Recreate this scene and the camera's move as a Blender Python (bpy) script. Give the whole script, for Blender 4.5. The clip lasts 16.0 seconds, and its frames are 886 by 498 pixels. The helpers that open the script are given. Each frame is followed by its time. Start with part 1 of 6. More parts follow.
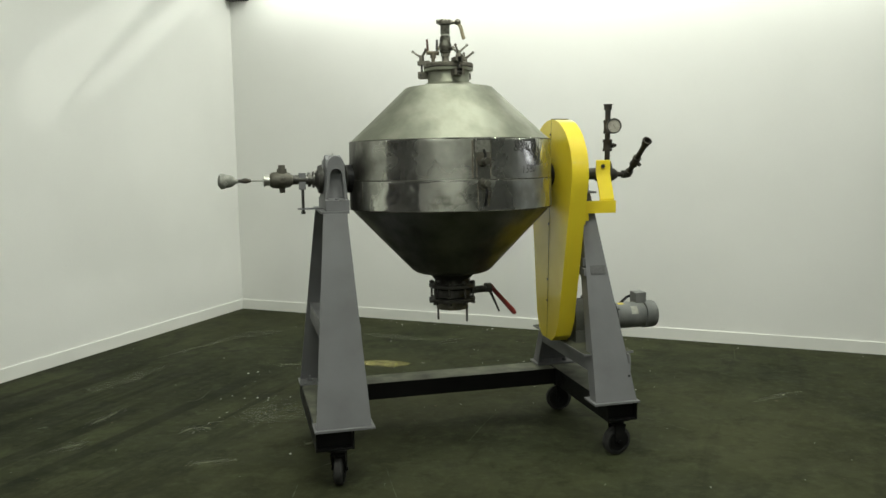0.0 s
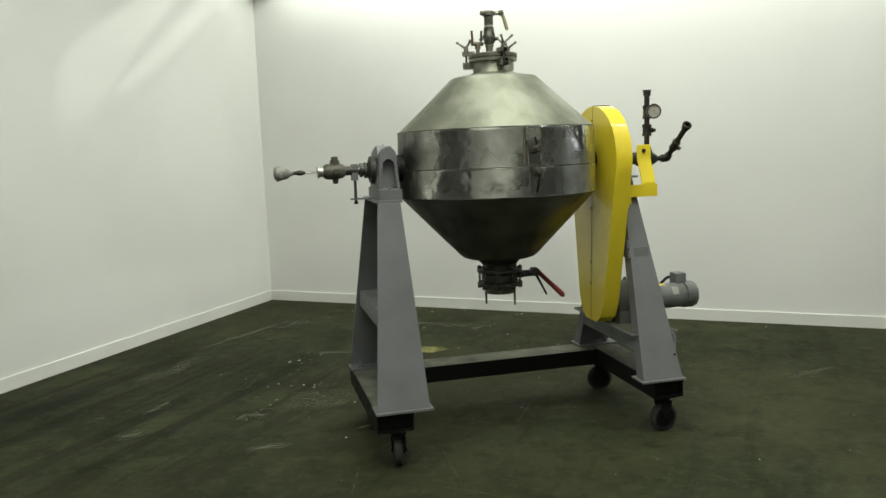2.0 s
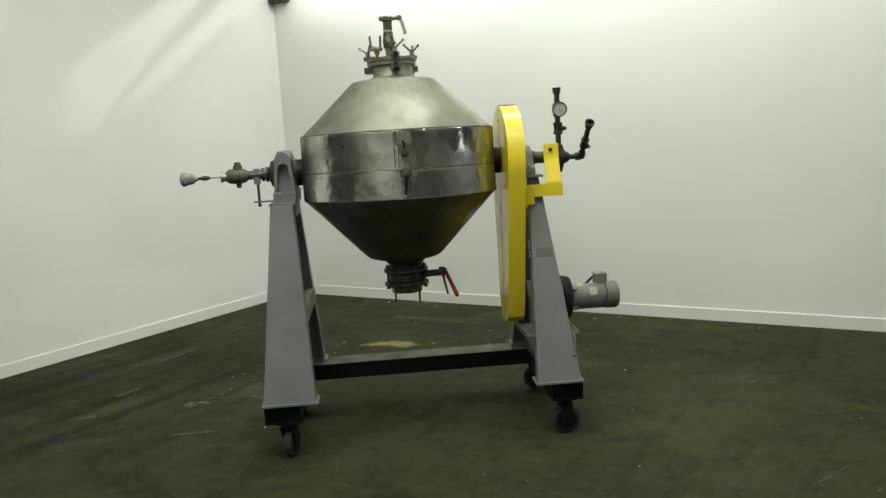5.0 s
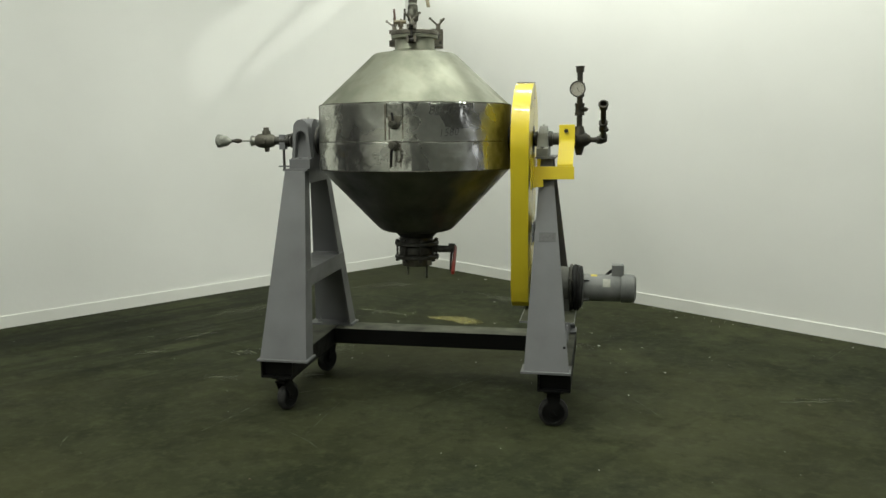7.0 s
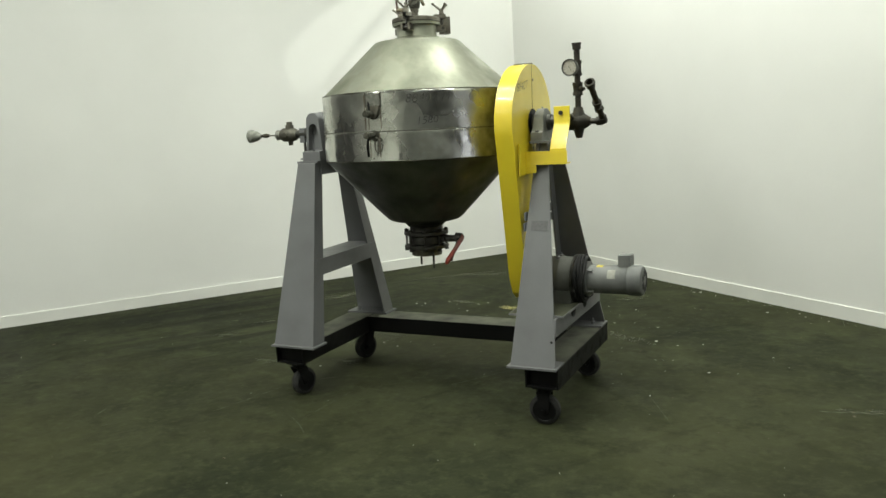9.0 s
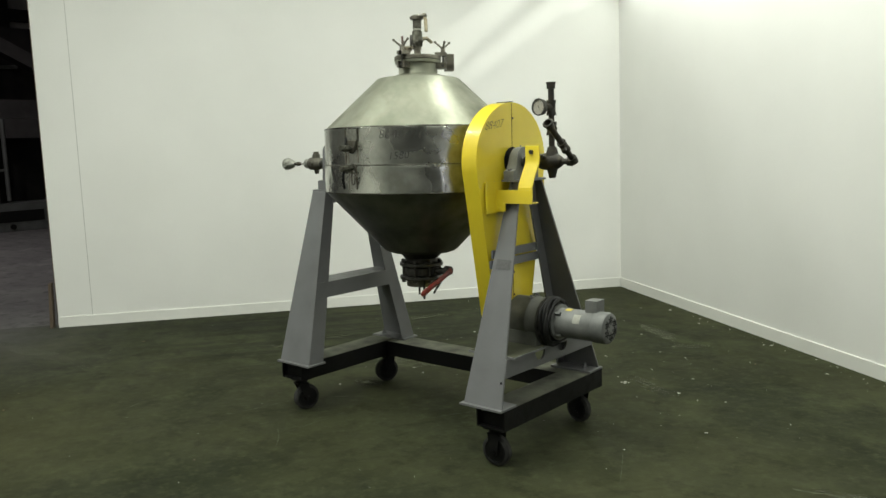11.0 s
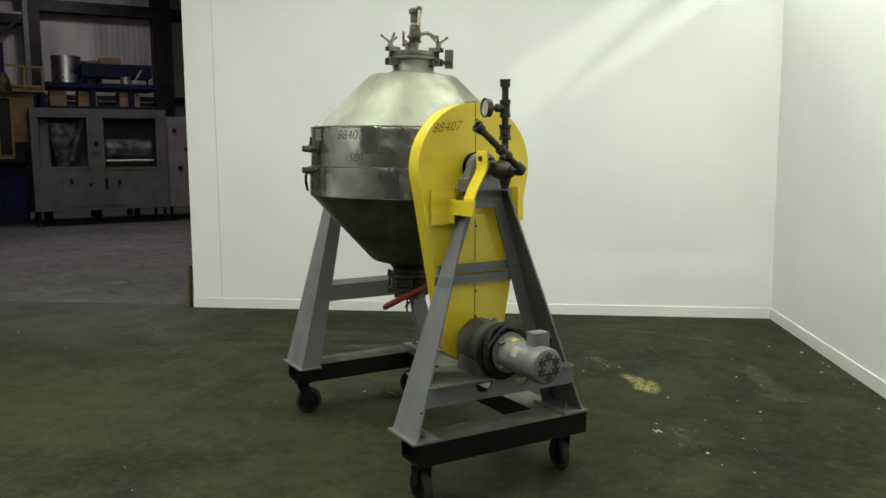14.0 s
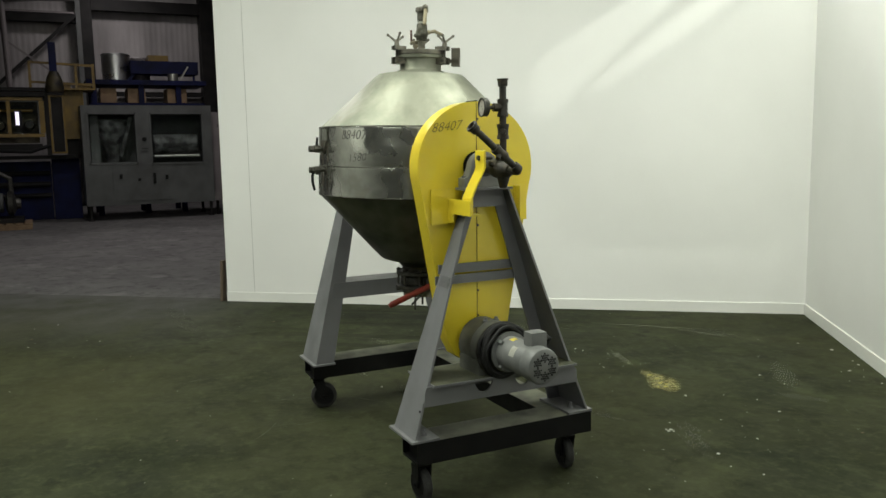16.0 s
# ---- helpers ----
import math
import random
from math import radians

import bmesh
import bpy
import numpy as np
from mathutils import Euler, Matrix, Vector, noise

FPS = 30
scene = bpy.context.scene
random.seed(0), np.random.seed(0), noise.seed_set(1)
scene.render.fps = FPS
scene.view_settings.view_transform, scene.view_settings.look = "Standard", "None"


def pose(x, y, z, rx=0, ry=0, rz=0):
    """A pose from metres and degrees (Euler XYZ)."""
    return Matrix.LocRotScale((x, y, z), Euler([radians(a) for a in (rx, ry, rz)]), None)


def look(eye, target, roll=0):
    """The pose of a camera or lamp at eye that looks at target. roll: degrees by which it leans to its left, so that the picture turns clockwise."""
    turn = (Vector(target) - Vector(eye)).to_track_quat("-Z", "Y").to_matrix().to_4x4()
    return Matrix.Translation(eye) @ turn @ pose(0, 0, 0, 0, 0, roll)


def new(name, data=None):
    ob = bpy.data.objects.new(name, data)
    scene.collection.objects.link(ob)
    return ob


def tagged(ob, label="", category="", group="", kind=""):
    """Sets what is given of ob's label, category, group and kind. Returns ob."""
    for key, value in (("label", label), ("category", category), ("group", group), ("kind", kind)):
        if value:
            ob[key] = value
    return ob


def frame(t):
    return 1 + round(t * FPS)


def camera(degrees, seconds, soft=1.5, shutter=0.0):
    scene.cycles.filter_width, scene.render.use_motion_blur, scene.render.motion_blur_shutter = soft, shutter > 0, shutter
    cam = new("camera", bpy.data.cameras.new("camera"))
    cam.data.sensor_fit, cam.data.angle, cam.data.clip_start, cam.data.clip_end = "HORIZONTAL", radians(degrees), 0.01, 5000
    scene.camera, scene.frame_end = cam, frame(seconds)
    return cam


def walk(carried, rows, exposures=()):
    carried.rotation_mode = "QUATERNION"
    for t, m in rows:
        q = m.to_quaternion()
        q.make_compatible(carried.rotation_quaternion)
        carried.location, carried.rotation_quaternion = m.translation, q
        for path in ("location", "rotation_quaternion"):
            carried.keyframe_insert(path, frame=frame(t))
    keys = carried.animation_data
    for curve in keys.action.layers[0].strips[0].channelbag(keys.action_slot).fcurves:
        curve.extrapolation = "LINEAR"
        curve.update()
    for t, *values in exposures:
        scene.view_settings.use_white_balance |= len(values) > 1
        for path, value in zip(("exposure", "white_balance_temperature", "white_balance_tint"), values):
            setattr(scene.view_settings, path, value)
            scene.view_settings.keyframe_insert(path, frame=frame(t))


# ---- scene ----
cam = camera(56.9, 16.0)
PATH = [
    (0, (-1.116, -4.215, 1.662), (-0.62, -2.295, 1.404), -0.6),
    (0.5, (-1.36, -4.219, 1.662), (-0.771, -2.327, 1.387), -2.4),
    (1, (-1.432, -4.236, 1.673), (-0.836, -2.344, 1.417), -1.2),
    (1.5, (-1.43, -4.246, 1.674), (-0.847, -2.352, 1.41), -1.5),
    (2, (-1.402, -4.263, 1.668), (-0.906, -2.346, 1.384), -1.9),
    (2.5, (-1.24, -4.316, 1.663), (-0.803, -2.385, 1.383), -1.3),
    (3, (-1.05, -4.399, 1.675), (-0.662, -2.455, 1.41), -1.6),
    (3.5, (-0.862, -4.436, 1.672), (-0.512, -2.487, 1.394), -1.2),
    (4, (-0.62, -4.494, 1.681), (-0.325, -2.536, 1.397), -1.6),
    (6.5, (0.746, -4.617, 1.638), (0.533, -2.652, 1.334), -2.2),
    (7, (1.055, -4.499, 1.611), (0.674, -2.562, 1.29), -0.7),
    (7.5, (1.311, -4.426, 1.589), (0.774, -2.523, 1.289), -2.3),
    (8, (1.636, -4.362, 1.602), (0.959, -2.509, 1.276), -2.1),
    (8.5, (1.92, -4.208, 1.558), (1.142, -2.401, 1.198), -2.8),
    (9, (2.147, -4.056, 1.57), (1.264, -2.292, 1.237), -3.4),
    (11.5, (3.39, -3.236, 1.59), (2.006, -1.814, 1.338), -1.8),
    (12, (3.536, -2.981, 1.579), (2.085, -1.626, 1.337), -1.7),
    (12.5, (3.694, -2.683, 1.572), (2.163, -1.418, 1.337), -0.8),
    (13, (3.829, -2.465, 1.576), (2.195, -1.338, 1.333), -0.1),
    (13.5, (3.858, -2.21, 1.576), (2.164, -1.169, 1.354), 0.9),
    (14, (3.911, -2.008, 1.563), (2.183, -1.028, 1.323), -0.4),
    (14.5, (3.991, -1.86, 1.564), (2.227, -0.963, 1.277), -0.3),
    (15, (4.014, -1.807, 1.583), (2.235, -0.937, 1.307), -0.7),
    (15.5, (4.028, -1.804, 1.602), (2.243, -0.933, 1.369), -1.0),
    (16, (4.028, -1.808, 1.601), (2.245, -0.941, 1.34), -1.0),
]
walk(cam, [(t, look(eye, target, roll)) for t, eye, target, roll in PATH], [(0.0, -0.17), (4.0, -0.16), (6.5, -0.19), (7.0, -0.14), (7.5, -0.10), (8.0, -0.06), (9.0, 0.12), (11.5, 0.03), (13.5, 0.03), (14.0, 0.01), (14.5, 0.16), (15.0, 0.12), (15.5, 0.06), (16.0, 0.07)])

# ---------------------------------------------------------------- light
def area(name, place, target, sx, sy, watts, colour=(1, 1, 1)):
    data = bpy.data.lights.new(name, "AREA")
    data.shape, data.size, data.size_y, data.energy, data.color = "RECTANGLE", sx, sy, watts, colour
    ob = new(name, data)
    ob.matrix_world = look(place, target)
    return ob


CORNER = Vector((-1.05, 4.28, 0))
AL, AR = radians(-127.4), radians(-35.3)
UL = Vector((math.cos(AL), math.sin(AL), 0))      # along the left wall, away from the corner
UR = Vector((math.cos(AR), math.sin(AR), 0))      # along the right wall
NL = Vector((UL.y, -UL.x, 0)) * -1                # into the booth
NR = Vector((UR.y, -UR.x, 0))
if NL.dot(UR) < 0:
    NL = -NL
if NR.dot(UL) < 0:
    NR = -NR
LEN_L, LEN_R, WALL_H, WALL_L_H = 5.605, 6.35, 3.3, 3.105

WASH, BATTEN, FAR, STREAK = 35.0, 185.0, 116.0, 135.0
world = bpy.data.worlds.new("world")
scene.world = world
world.use_nodes = True
world.node_tree.nodes["Background"].inputs[0].default_value = (0.55, 0.6, 0.65, 1)
world.node_tree.nodes["Background"].inputs[1].default_value = 0.02

LAMP = (0.957, 1.0, 0.895)
DIM = (1.0, 0.95, 0.95)


def lamp_point(u, along, n, off, z):
    p = CORNER + u * along + n * off
    return Vector((p.x, p.y, z))


def strip(name, centre, along, length, width, watts, down=True, tilt=0.0, aim=None):
    """A long area lamp under a batten; along: the direction of its length."""
    data = bpy.data.lights.new(name, "AREA")
    data.shape, data.size, data.size_y, data.energy, data.color = "RECTANGLE", length, width, watts, LAMP
    ob = new(name, data)
    x = Vector(along).normalized()
    z = Vector((0, 0, 1)) if down else Vector((0, 0, -1))
    if aim:
        z = (z - (Vector(aim) - Vector(centre)).normalized() * tilt).normalized()
        x = (x - z * x.dot(z)).normalized()
    y = z.cross(x)
    ob.matrix_world = Matrix.Translation(centre) @ Matrix((x, y, z)).transposed().to_4x4()
    return ob


# tubes close to the right wall's top, and battens hung over the booth (each throws light down and up)
strip("wash_lamp", lamp_point(UR, 3.25, NR, 0.22, 3.20), UR, 5.9, 0.06, WASH)
BATTENS = [((2.9, -4.9, 3.9), UR, 0.14), ((-2.0, -5.0, 4.0), UR, 0.46), ((6.4, -2.6, 4.2), UL, 0.30), ((0.3, -1.7, 4.6), UR, 0.38), ((-1.2, -2.3, 4.6), UR, 0.56), ((3.0, -1.4, 4.6), UR, 0.15), ((0.5, 1.2, 4.6), UR, 0.40)]
# three of them are added fill, unseen, turned to brighten the walls
AIMS = {-1.2: (0.8, (1.6, 2.4, 1.0)), 6.4: (1.6, (-3.8, 0.6, 2.8)), 2.9: (1.2, (2.6, 1.8, 1.6))}
for c, u, k in BATTENS:
    strip("batten_lamp", Vector(c), u, 2.4, 0.14, BATTEN * k, True, *AIMS.get(c[0], (0.0, None)))
    strip("batten_lamp", Vector(c) + Vector((0, 0, 0.09)), u, 2.4, 0.14, BATTEN * k * 1.3, False)
# far lamps in the dim warehouse
for c, w in (((-9.5, -0.5, 6.2), FAR), ((-13.5, 1.5, 6.2), FAR * 0.5), ((-18.8, 0.2, 6.2), FAR * 0.5)):
    data = bpy.data.lights.new("bay_lamp", "AREA")
    data.shape, data.size, data.energy, data.color = "DISK", 0.6, w, DIM
    new("bay_lamp", data).location = c
# added unseen spot over the right wall; its slotted baffle streaks the left wall
SPOT_AT = CORNER + UL * 0.2 + NL * 2.3 + Vector((0, 0, 5.0))
data = bpy.data.lights.new("added_streak_lamp", "SPOT")
data.energy, data.color, data.shadow_soft_size, data.spot_size, data.spot_blend = STREAK, LAMP, 0.011, radians(48), 0.1
new("added_streak_lamp", data).matrix_world = look(SPOT_AT, CORNER + UL * 1.05 + Vector((0, 0, 2.65)))


# ---------------------------------------------------------------- materials
def material(name, colour, rough=0.5, metal=0.0, colour2=None, scale=6.0, detail=6.0, mix=(0.35, 0.7), bump=0.0, bump_scale=60.0,
             rough2=None, coords="Object", stretch=(1, 1, 1), fine=0.0, fine_scale=180.0, coat=0.0, spec=0.5):
    mat = bpy.data.materials.new(name)
    mat.use_nodes = True
    nt = mat.node_tree
    b = nt.nodes["Principled BSDF"]
    b.inputs["Base Color"].default_value = (*colour, 1)
    b.inputs["Roughness"].default_value = rough
    b.inputs["Metallic"].default_value = metal
    b.inputs["Coat Weight"].default_value = coat
    b.inputs["Specular IOR Level"].default_value = spec
    tc = nt.nodes.new("ShaderNodeTexCoord")
    mp = nt.nodes.new("ShaderNodeMapping")
    mp.inputs["Scale"].default_value = stretch
    nt.links.new(tc.outputs[coords], mp.inputs[0])
    n = nt.nodes.new("ShaderNodeTexNoise")
    n.inputs["Scale"].default_value, n.inputs["Detail"].default_value = scale, detail
    nt.links.new(mp.outputs[0], n.inputs["Vector"])
    ramp = nt.nodes.new("ShaderNodeMapRange")
    ramp.inputs[1].default_value, ramp.inputs[2].default_value = mix
    nt.links.new(n.outputs["Fac"], ramp.inputs[0])
    if colour2:
        m = nt.nodes.new("ShaderNodeMix")
        m.data_type = "RGBA"
        m.inputs["A"].default_value, m.inputs["B"].default_value = (*colour, 1), (*colour2, 1)
        nt.links.new(ramp.outputs[0], m.inputs["Factor"])
        nt.links.new(m.outputs["Result"], b.inputs["Base Color"])
    if rough2 is not None:
        r = nt.nodes.new("ShaderNodeMapRange")
        r.inputs[3].default_value, r.inputs[4].default_value = rough, rough2
        nt.links.new(ramp.outputs[0], r.inputs[0])
        nt.links.new(r.outputs[0], b.inputs["Roughness"])
    if bump or fine:
        n2 = nt.nodes.new("ShaderNodeTexNoise")
        n2.inputs["Scale"].default_value, n2.inputs["Detail"].default_value = bump_scale, 3
        nt.links.new(mp.outputs[0], n2.inputs["Vector"])
        bp = nt.nodes.new("ShaderNodeBump")
        bp.inputs["Strength"].default_value, bp.inputs["Distance"].default_value = 1.0, bump
        nt.links.new(n2.outputs["Fac"], bp.inputs["Height"])
        last = bp
        if fine:
            n3 = nt.nodes.new("ShaderNodeTexNoise")
            n3.inputs["Scale"].default_value = fine_scale
            nt.links.new(mp.outputs[0], n3.inputs["Vector"])
            bp2 = nt.nodes.new("ShaderNodeBump")
            bp2.inputs["Distance"].default_value = fine
            nt.links.new(n3.outputs["Fac"], bp2.inputs["Height"])
            nt.links.new(bp.outputs[0], bp2.inputs["Normal"])
            last = bp2
        nt.links.new(last.outputs[0], b.inputs["Normal"])
    return mat


M_WALL = material("white_wall_paint", (0.77, 0.77, 0.74), 0.55, colour2=(0.72, 0.72, 0.69), scale=0.9, bump=0.0006, bump_scale=30, fine=0.0002)
M_TRIM = material("white_trim_paint", (0.74, 0.74, 0.70), 0.4, colour2=(0.7, 0.7, 0.66), scale=3.0)
M_STEEL = material("polished_dented_steel", (0.63, 0.635, 0.575), 0.15, 0.95, (0.27, 0.275, 0.235), scale=3.6, detail=8, mix=(0.42, 0.66), rough2=0.44, bump=0.018, bump_scale=4.0, fine=0.0022, fine_scale=10)


def trunnion_stain(mat, x_mid, near, far):
    """Dark, dull grease and heat stains on the vessel's band beside both trunnions."""
    nt = mat.node_tree
    b = nt.nodes["Principled BSDF"]
    sep = nt.nodes.new("ShaderNodeSeparateXYZ")
    nt.links.new(nt.nodes["Texture Coordinate"].outputs["Object"], sep.inputs[0])
    off = nt.nodes.new("ShaderNodeMath")
    off.operation, off.inputs[1].default_value = "SUBTRACT", x_mid
    nt.links.new(sep.outputs[0], off.inputs[0])
    side = nt.nodes.new("ShaderNodeMath")
    side.operation = "ABSOLUTE"
    nt.links.new(off.outputs[0], side.inputs[0])
    n = nt.nodes.new("ShaderNodeTexNoise")
    n.inputs["Scale"].default_value, n.inputs["Detail"].default_value = 9.0, 6.0
    nt.links.new(nt.nodes["Texture Coordinate"].outputs["Object"], n.inputs["Vector"])
    add = nt.nodes.new("ShaderNodeMath")
    add.operation, add.inputs[1].default_value = "MULTIPLY_ADD", 0.10
    nt.links.new(n.outputs["Fac"], add.inputs[0])
    nt.links.new(side.outputs[0], add.inputs[2])
    fac = nt.nodes.new("ShaderNodeMapRange")
    fac.inputs[1].default_value, fac.inputs[2].default_value, fac.inputs[4].default_value = near, far, 0.85
    nt.links.new(add.outputs[0], fac.inputs[0])
    for key, value in (("Base Color", (0.055, 0.053, 0.043, 1)), ("Roughness", (0.5, 0.5, 0.5, 1))):
        m = nt.nodes.new("ShaderNodeMix")
        m.data_type = "RGBA"
        nt.links.new(b.inputs[key].links[0].from_socket, m.inputs["A"])
        m.inputs["B"].default_value = value
        nt.links.new(fac.outputs[0], m.inputs["Factor"])
        nt.links.new(m.outputs["Result"], b.inputs[key])


trunnion_stain(M_STEEL, 0.02, 0.500, 0.568)
M_SATIN = material("satin_steel", (0.285, 0.292, 0.228), 0.44, 0.62, (0.165, 0.172, 0.13), scale=4.5, detail=11, mix=(0.40, 0.62), rough2=0.60, bump=0.010, bump_scale=5.0, fine=0.0006, fine_scale=40, stretch=(1, 1, 0.35))
# rougher steel, its colour darkened for the dark floor that the cone mirrors
M_DULL_SHADED = material("dull_shaded_steel", (0.25, 0.25, 0.245), 0.30, 1.0, (0.12, 0.122, 0.118), scale=6.0, detail=9, rough2=0.52, bump=0.008, bump_scale=5.0, fine=0.0008, fine_scale=30)
M_GREY = material("grey_machine_paint", (0.158, 0.160, 0.163), 0.40, 0.0, (0.132, 0.133, 0.134), scale=5, bump=0.0004, bump_scale=90, rough2=0.62, spec=0.4)
M_BLACK = material("black_paint", (0.005, 0.005, 0.005), 0.5, 0.0, (0.011, 0.0105, 0.009), scale=14, mix=(0.5, 0.8), bump=0.0005, bump_scale=60, rough2=0.8, spec=0.2)
M_DUST = material("dusty_black_paint", (0.074, 0.077, 0.046), 0.9, 0.0, (0.034, 0.036, 0.022), scale=9, bump=0.0005, bump_scale=80)
M_BEAMDUST = material("grey_dust_on_black_paint", (0.145, 0.150, 0.110), 0.9, 0.0, (0.060, 0.062, 0.048), scale=9, bump=0.0005, bump_scale=80)
M_YELLOW = material("yellow_paint", (0.77, 0.61, 0.032), 0.28, 0.0, (0.70, 0.54, 0.026), scale=5, bump=0.0008, bump_scale=18, rough2=0.42, coat=0.5)
M_IRON = material("dark_iron_pipe", (0.028, 0.026, 0.020), 0.5, 0.4, (0.075, 0.062, 0.044), scale=28, mix=(0.45, 0.75), bump=0.001, bump_scale=90, rough2=0.75)
M_PIPE = material("weathered_iron", (0.085, 0.080, 0.062), 0.55, 0.4, (0.15, 0.14, 0.115), scale=30, mix=(0.45, 0.75), bump=0.001, bump_scale=90, rough2=0.75)
M_ZINC = material("galvanised_metal", (0.42, 0.42, 0.38), 0.38, 0.85, (0.30, 0.30, 0.27), scale=30, bump=0.0004, rough2=0.55)
M_CAST = material("grey_cast_alloy", (0.30, 0.305, 0.27), 0.5, 0.4, (0.17, 0.17, 0.145), scale=30, bump=0.0005, rough2=0.7)
M_STAINED = material("stained_steel", (0.21, 0.20, 0.165), 0.38, 0.85, (0.11, 0.10, 0.078), scale=18, bump=0.0008, rough2=0.55)
M_DARK = material("dark_steel", (0.10, 0.098, 0.088), 0.4, 0.8, (0.05, 0.048, 0.042), scale=24, bump=0.0008, rough2=0.6)
M_RUBBER = material("black_rubber", (0.008, 0.008, 0.008), 0.7, 0.0, (0.018, 0.018, 0.017), scale=20, bump=0.0004, spec=0.3)
M_TREAD = material("worn_grey_tread", (0.030, 0.030, 0.027), 0.85, 0.0, (0.014, 0.014, 0.013), scale=30, bump=0.0006)
M_RED = material("red_handle_grip", (0.24, 0.020, 0.013), 0.5, 0.0, (0.12, 0.022, 0.015), scale=22)
M_BROWN = material("brown_handle_grip", (0.10, 0.05, 0.035), 0.55, 0.0, (0.06, 0.035, 0.025), scale=30)
M_CREAM = material("cream_handle_grip", (0.33, 0.29, 0.19), 0.5, 0.0, (0.2, 0.165, 0.09), scale=30)
M_BRASS = material("tarnished_brass", (0.20, 0.175, 0.125), 0.45, 0.8, (0.12, 0.105, 0.075), scale=30)
M_RUN = material("brown_run", (0.10, 0.078, 0.052), 0.6, 0.3, (0.22, 0.20, 0.16), scale=26, mix=(0.35, 0.6))
M_INK = material("black_marker_ink", (0.03, 0.03, 0.03), 0.5, 0.0, (0.06, 0.06, 0.06), scale=80)
M_FADED = material("faded_marker_ink", (0.07, 0.068, 0.06), 0.5, 0.1, (0.035, 0.035, 0.03), scale=60)
M_FACE = material("gauge_face_enamel", (0.42, 0.40, 0.34), 0.35, 0.0, (0.32, 0.30, 0.25), scale=40)
M_MOTOR = material("motor_grey_paint", (0.160, 0.163, 0.155), 0.45, 0.0, (0.105, 0.11, 0.105), scale=14, bump=0.0003, rough2=0.55)
M_GEAR = material("dull_gearbox_paint", (0.098, 0.100, 0.085), 0.5, 0.0, (0.066, 0.068, 0.055), scale=12, bump=0.0004, rough2=0.7)
M_LABEL = material("white_label_paper", (0.36, 0.36, 0.31), 0.6, 0.0, (0.25, 0.25, 0.21), scale=30)
M_YLABEL = material("yellow_label_paper", (0.7, 0.55, 0.05), 0.6, 0.0, (0.3, 0.25, 0.05), scale=60)
M_GRIME = material("grimy_steel", (0.12, 0.118, 0.095), 0.45, 0.7, (0.05, 0.048, 0.036), scale=34, mix=(0.4, 0.65), bump=0.0008, rough2=0.7)
M_DATA = material("dull_grey_data_plate", (0.16, 0.16, 0.135), 0.5, 0.0, (0.08, 0.08, 0.066), scale=60)
M_PLATE = material("dull_name_plate", (0.115, 0.116, 0.114), 0.5, 0.1, (0.085, 0.086, 0.084), scale=90)


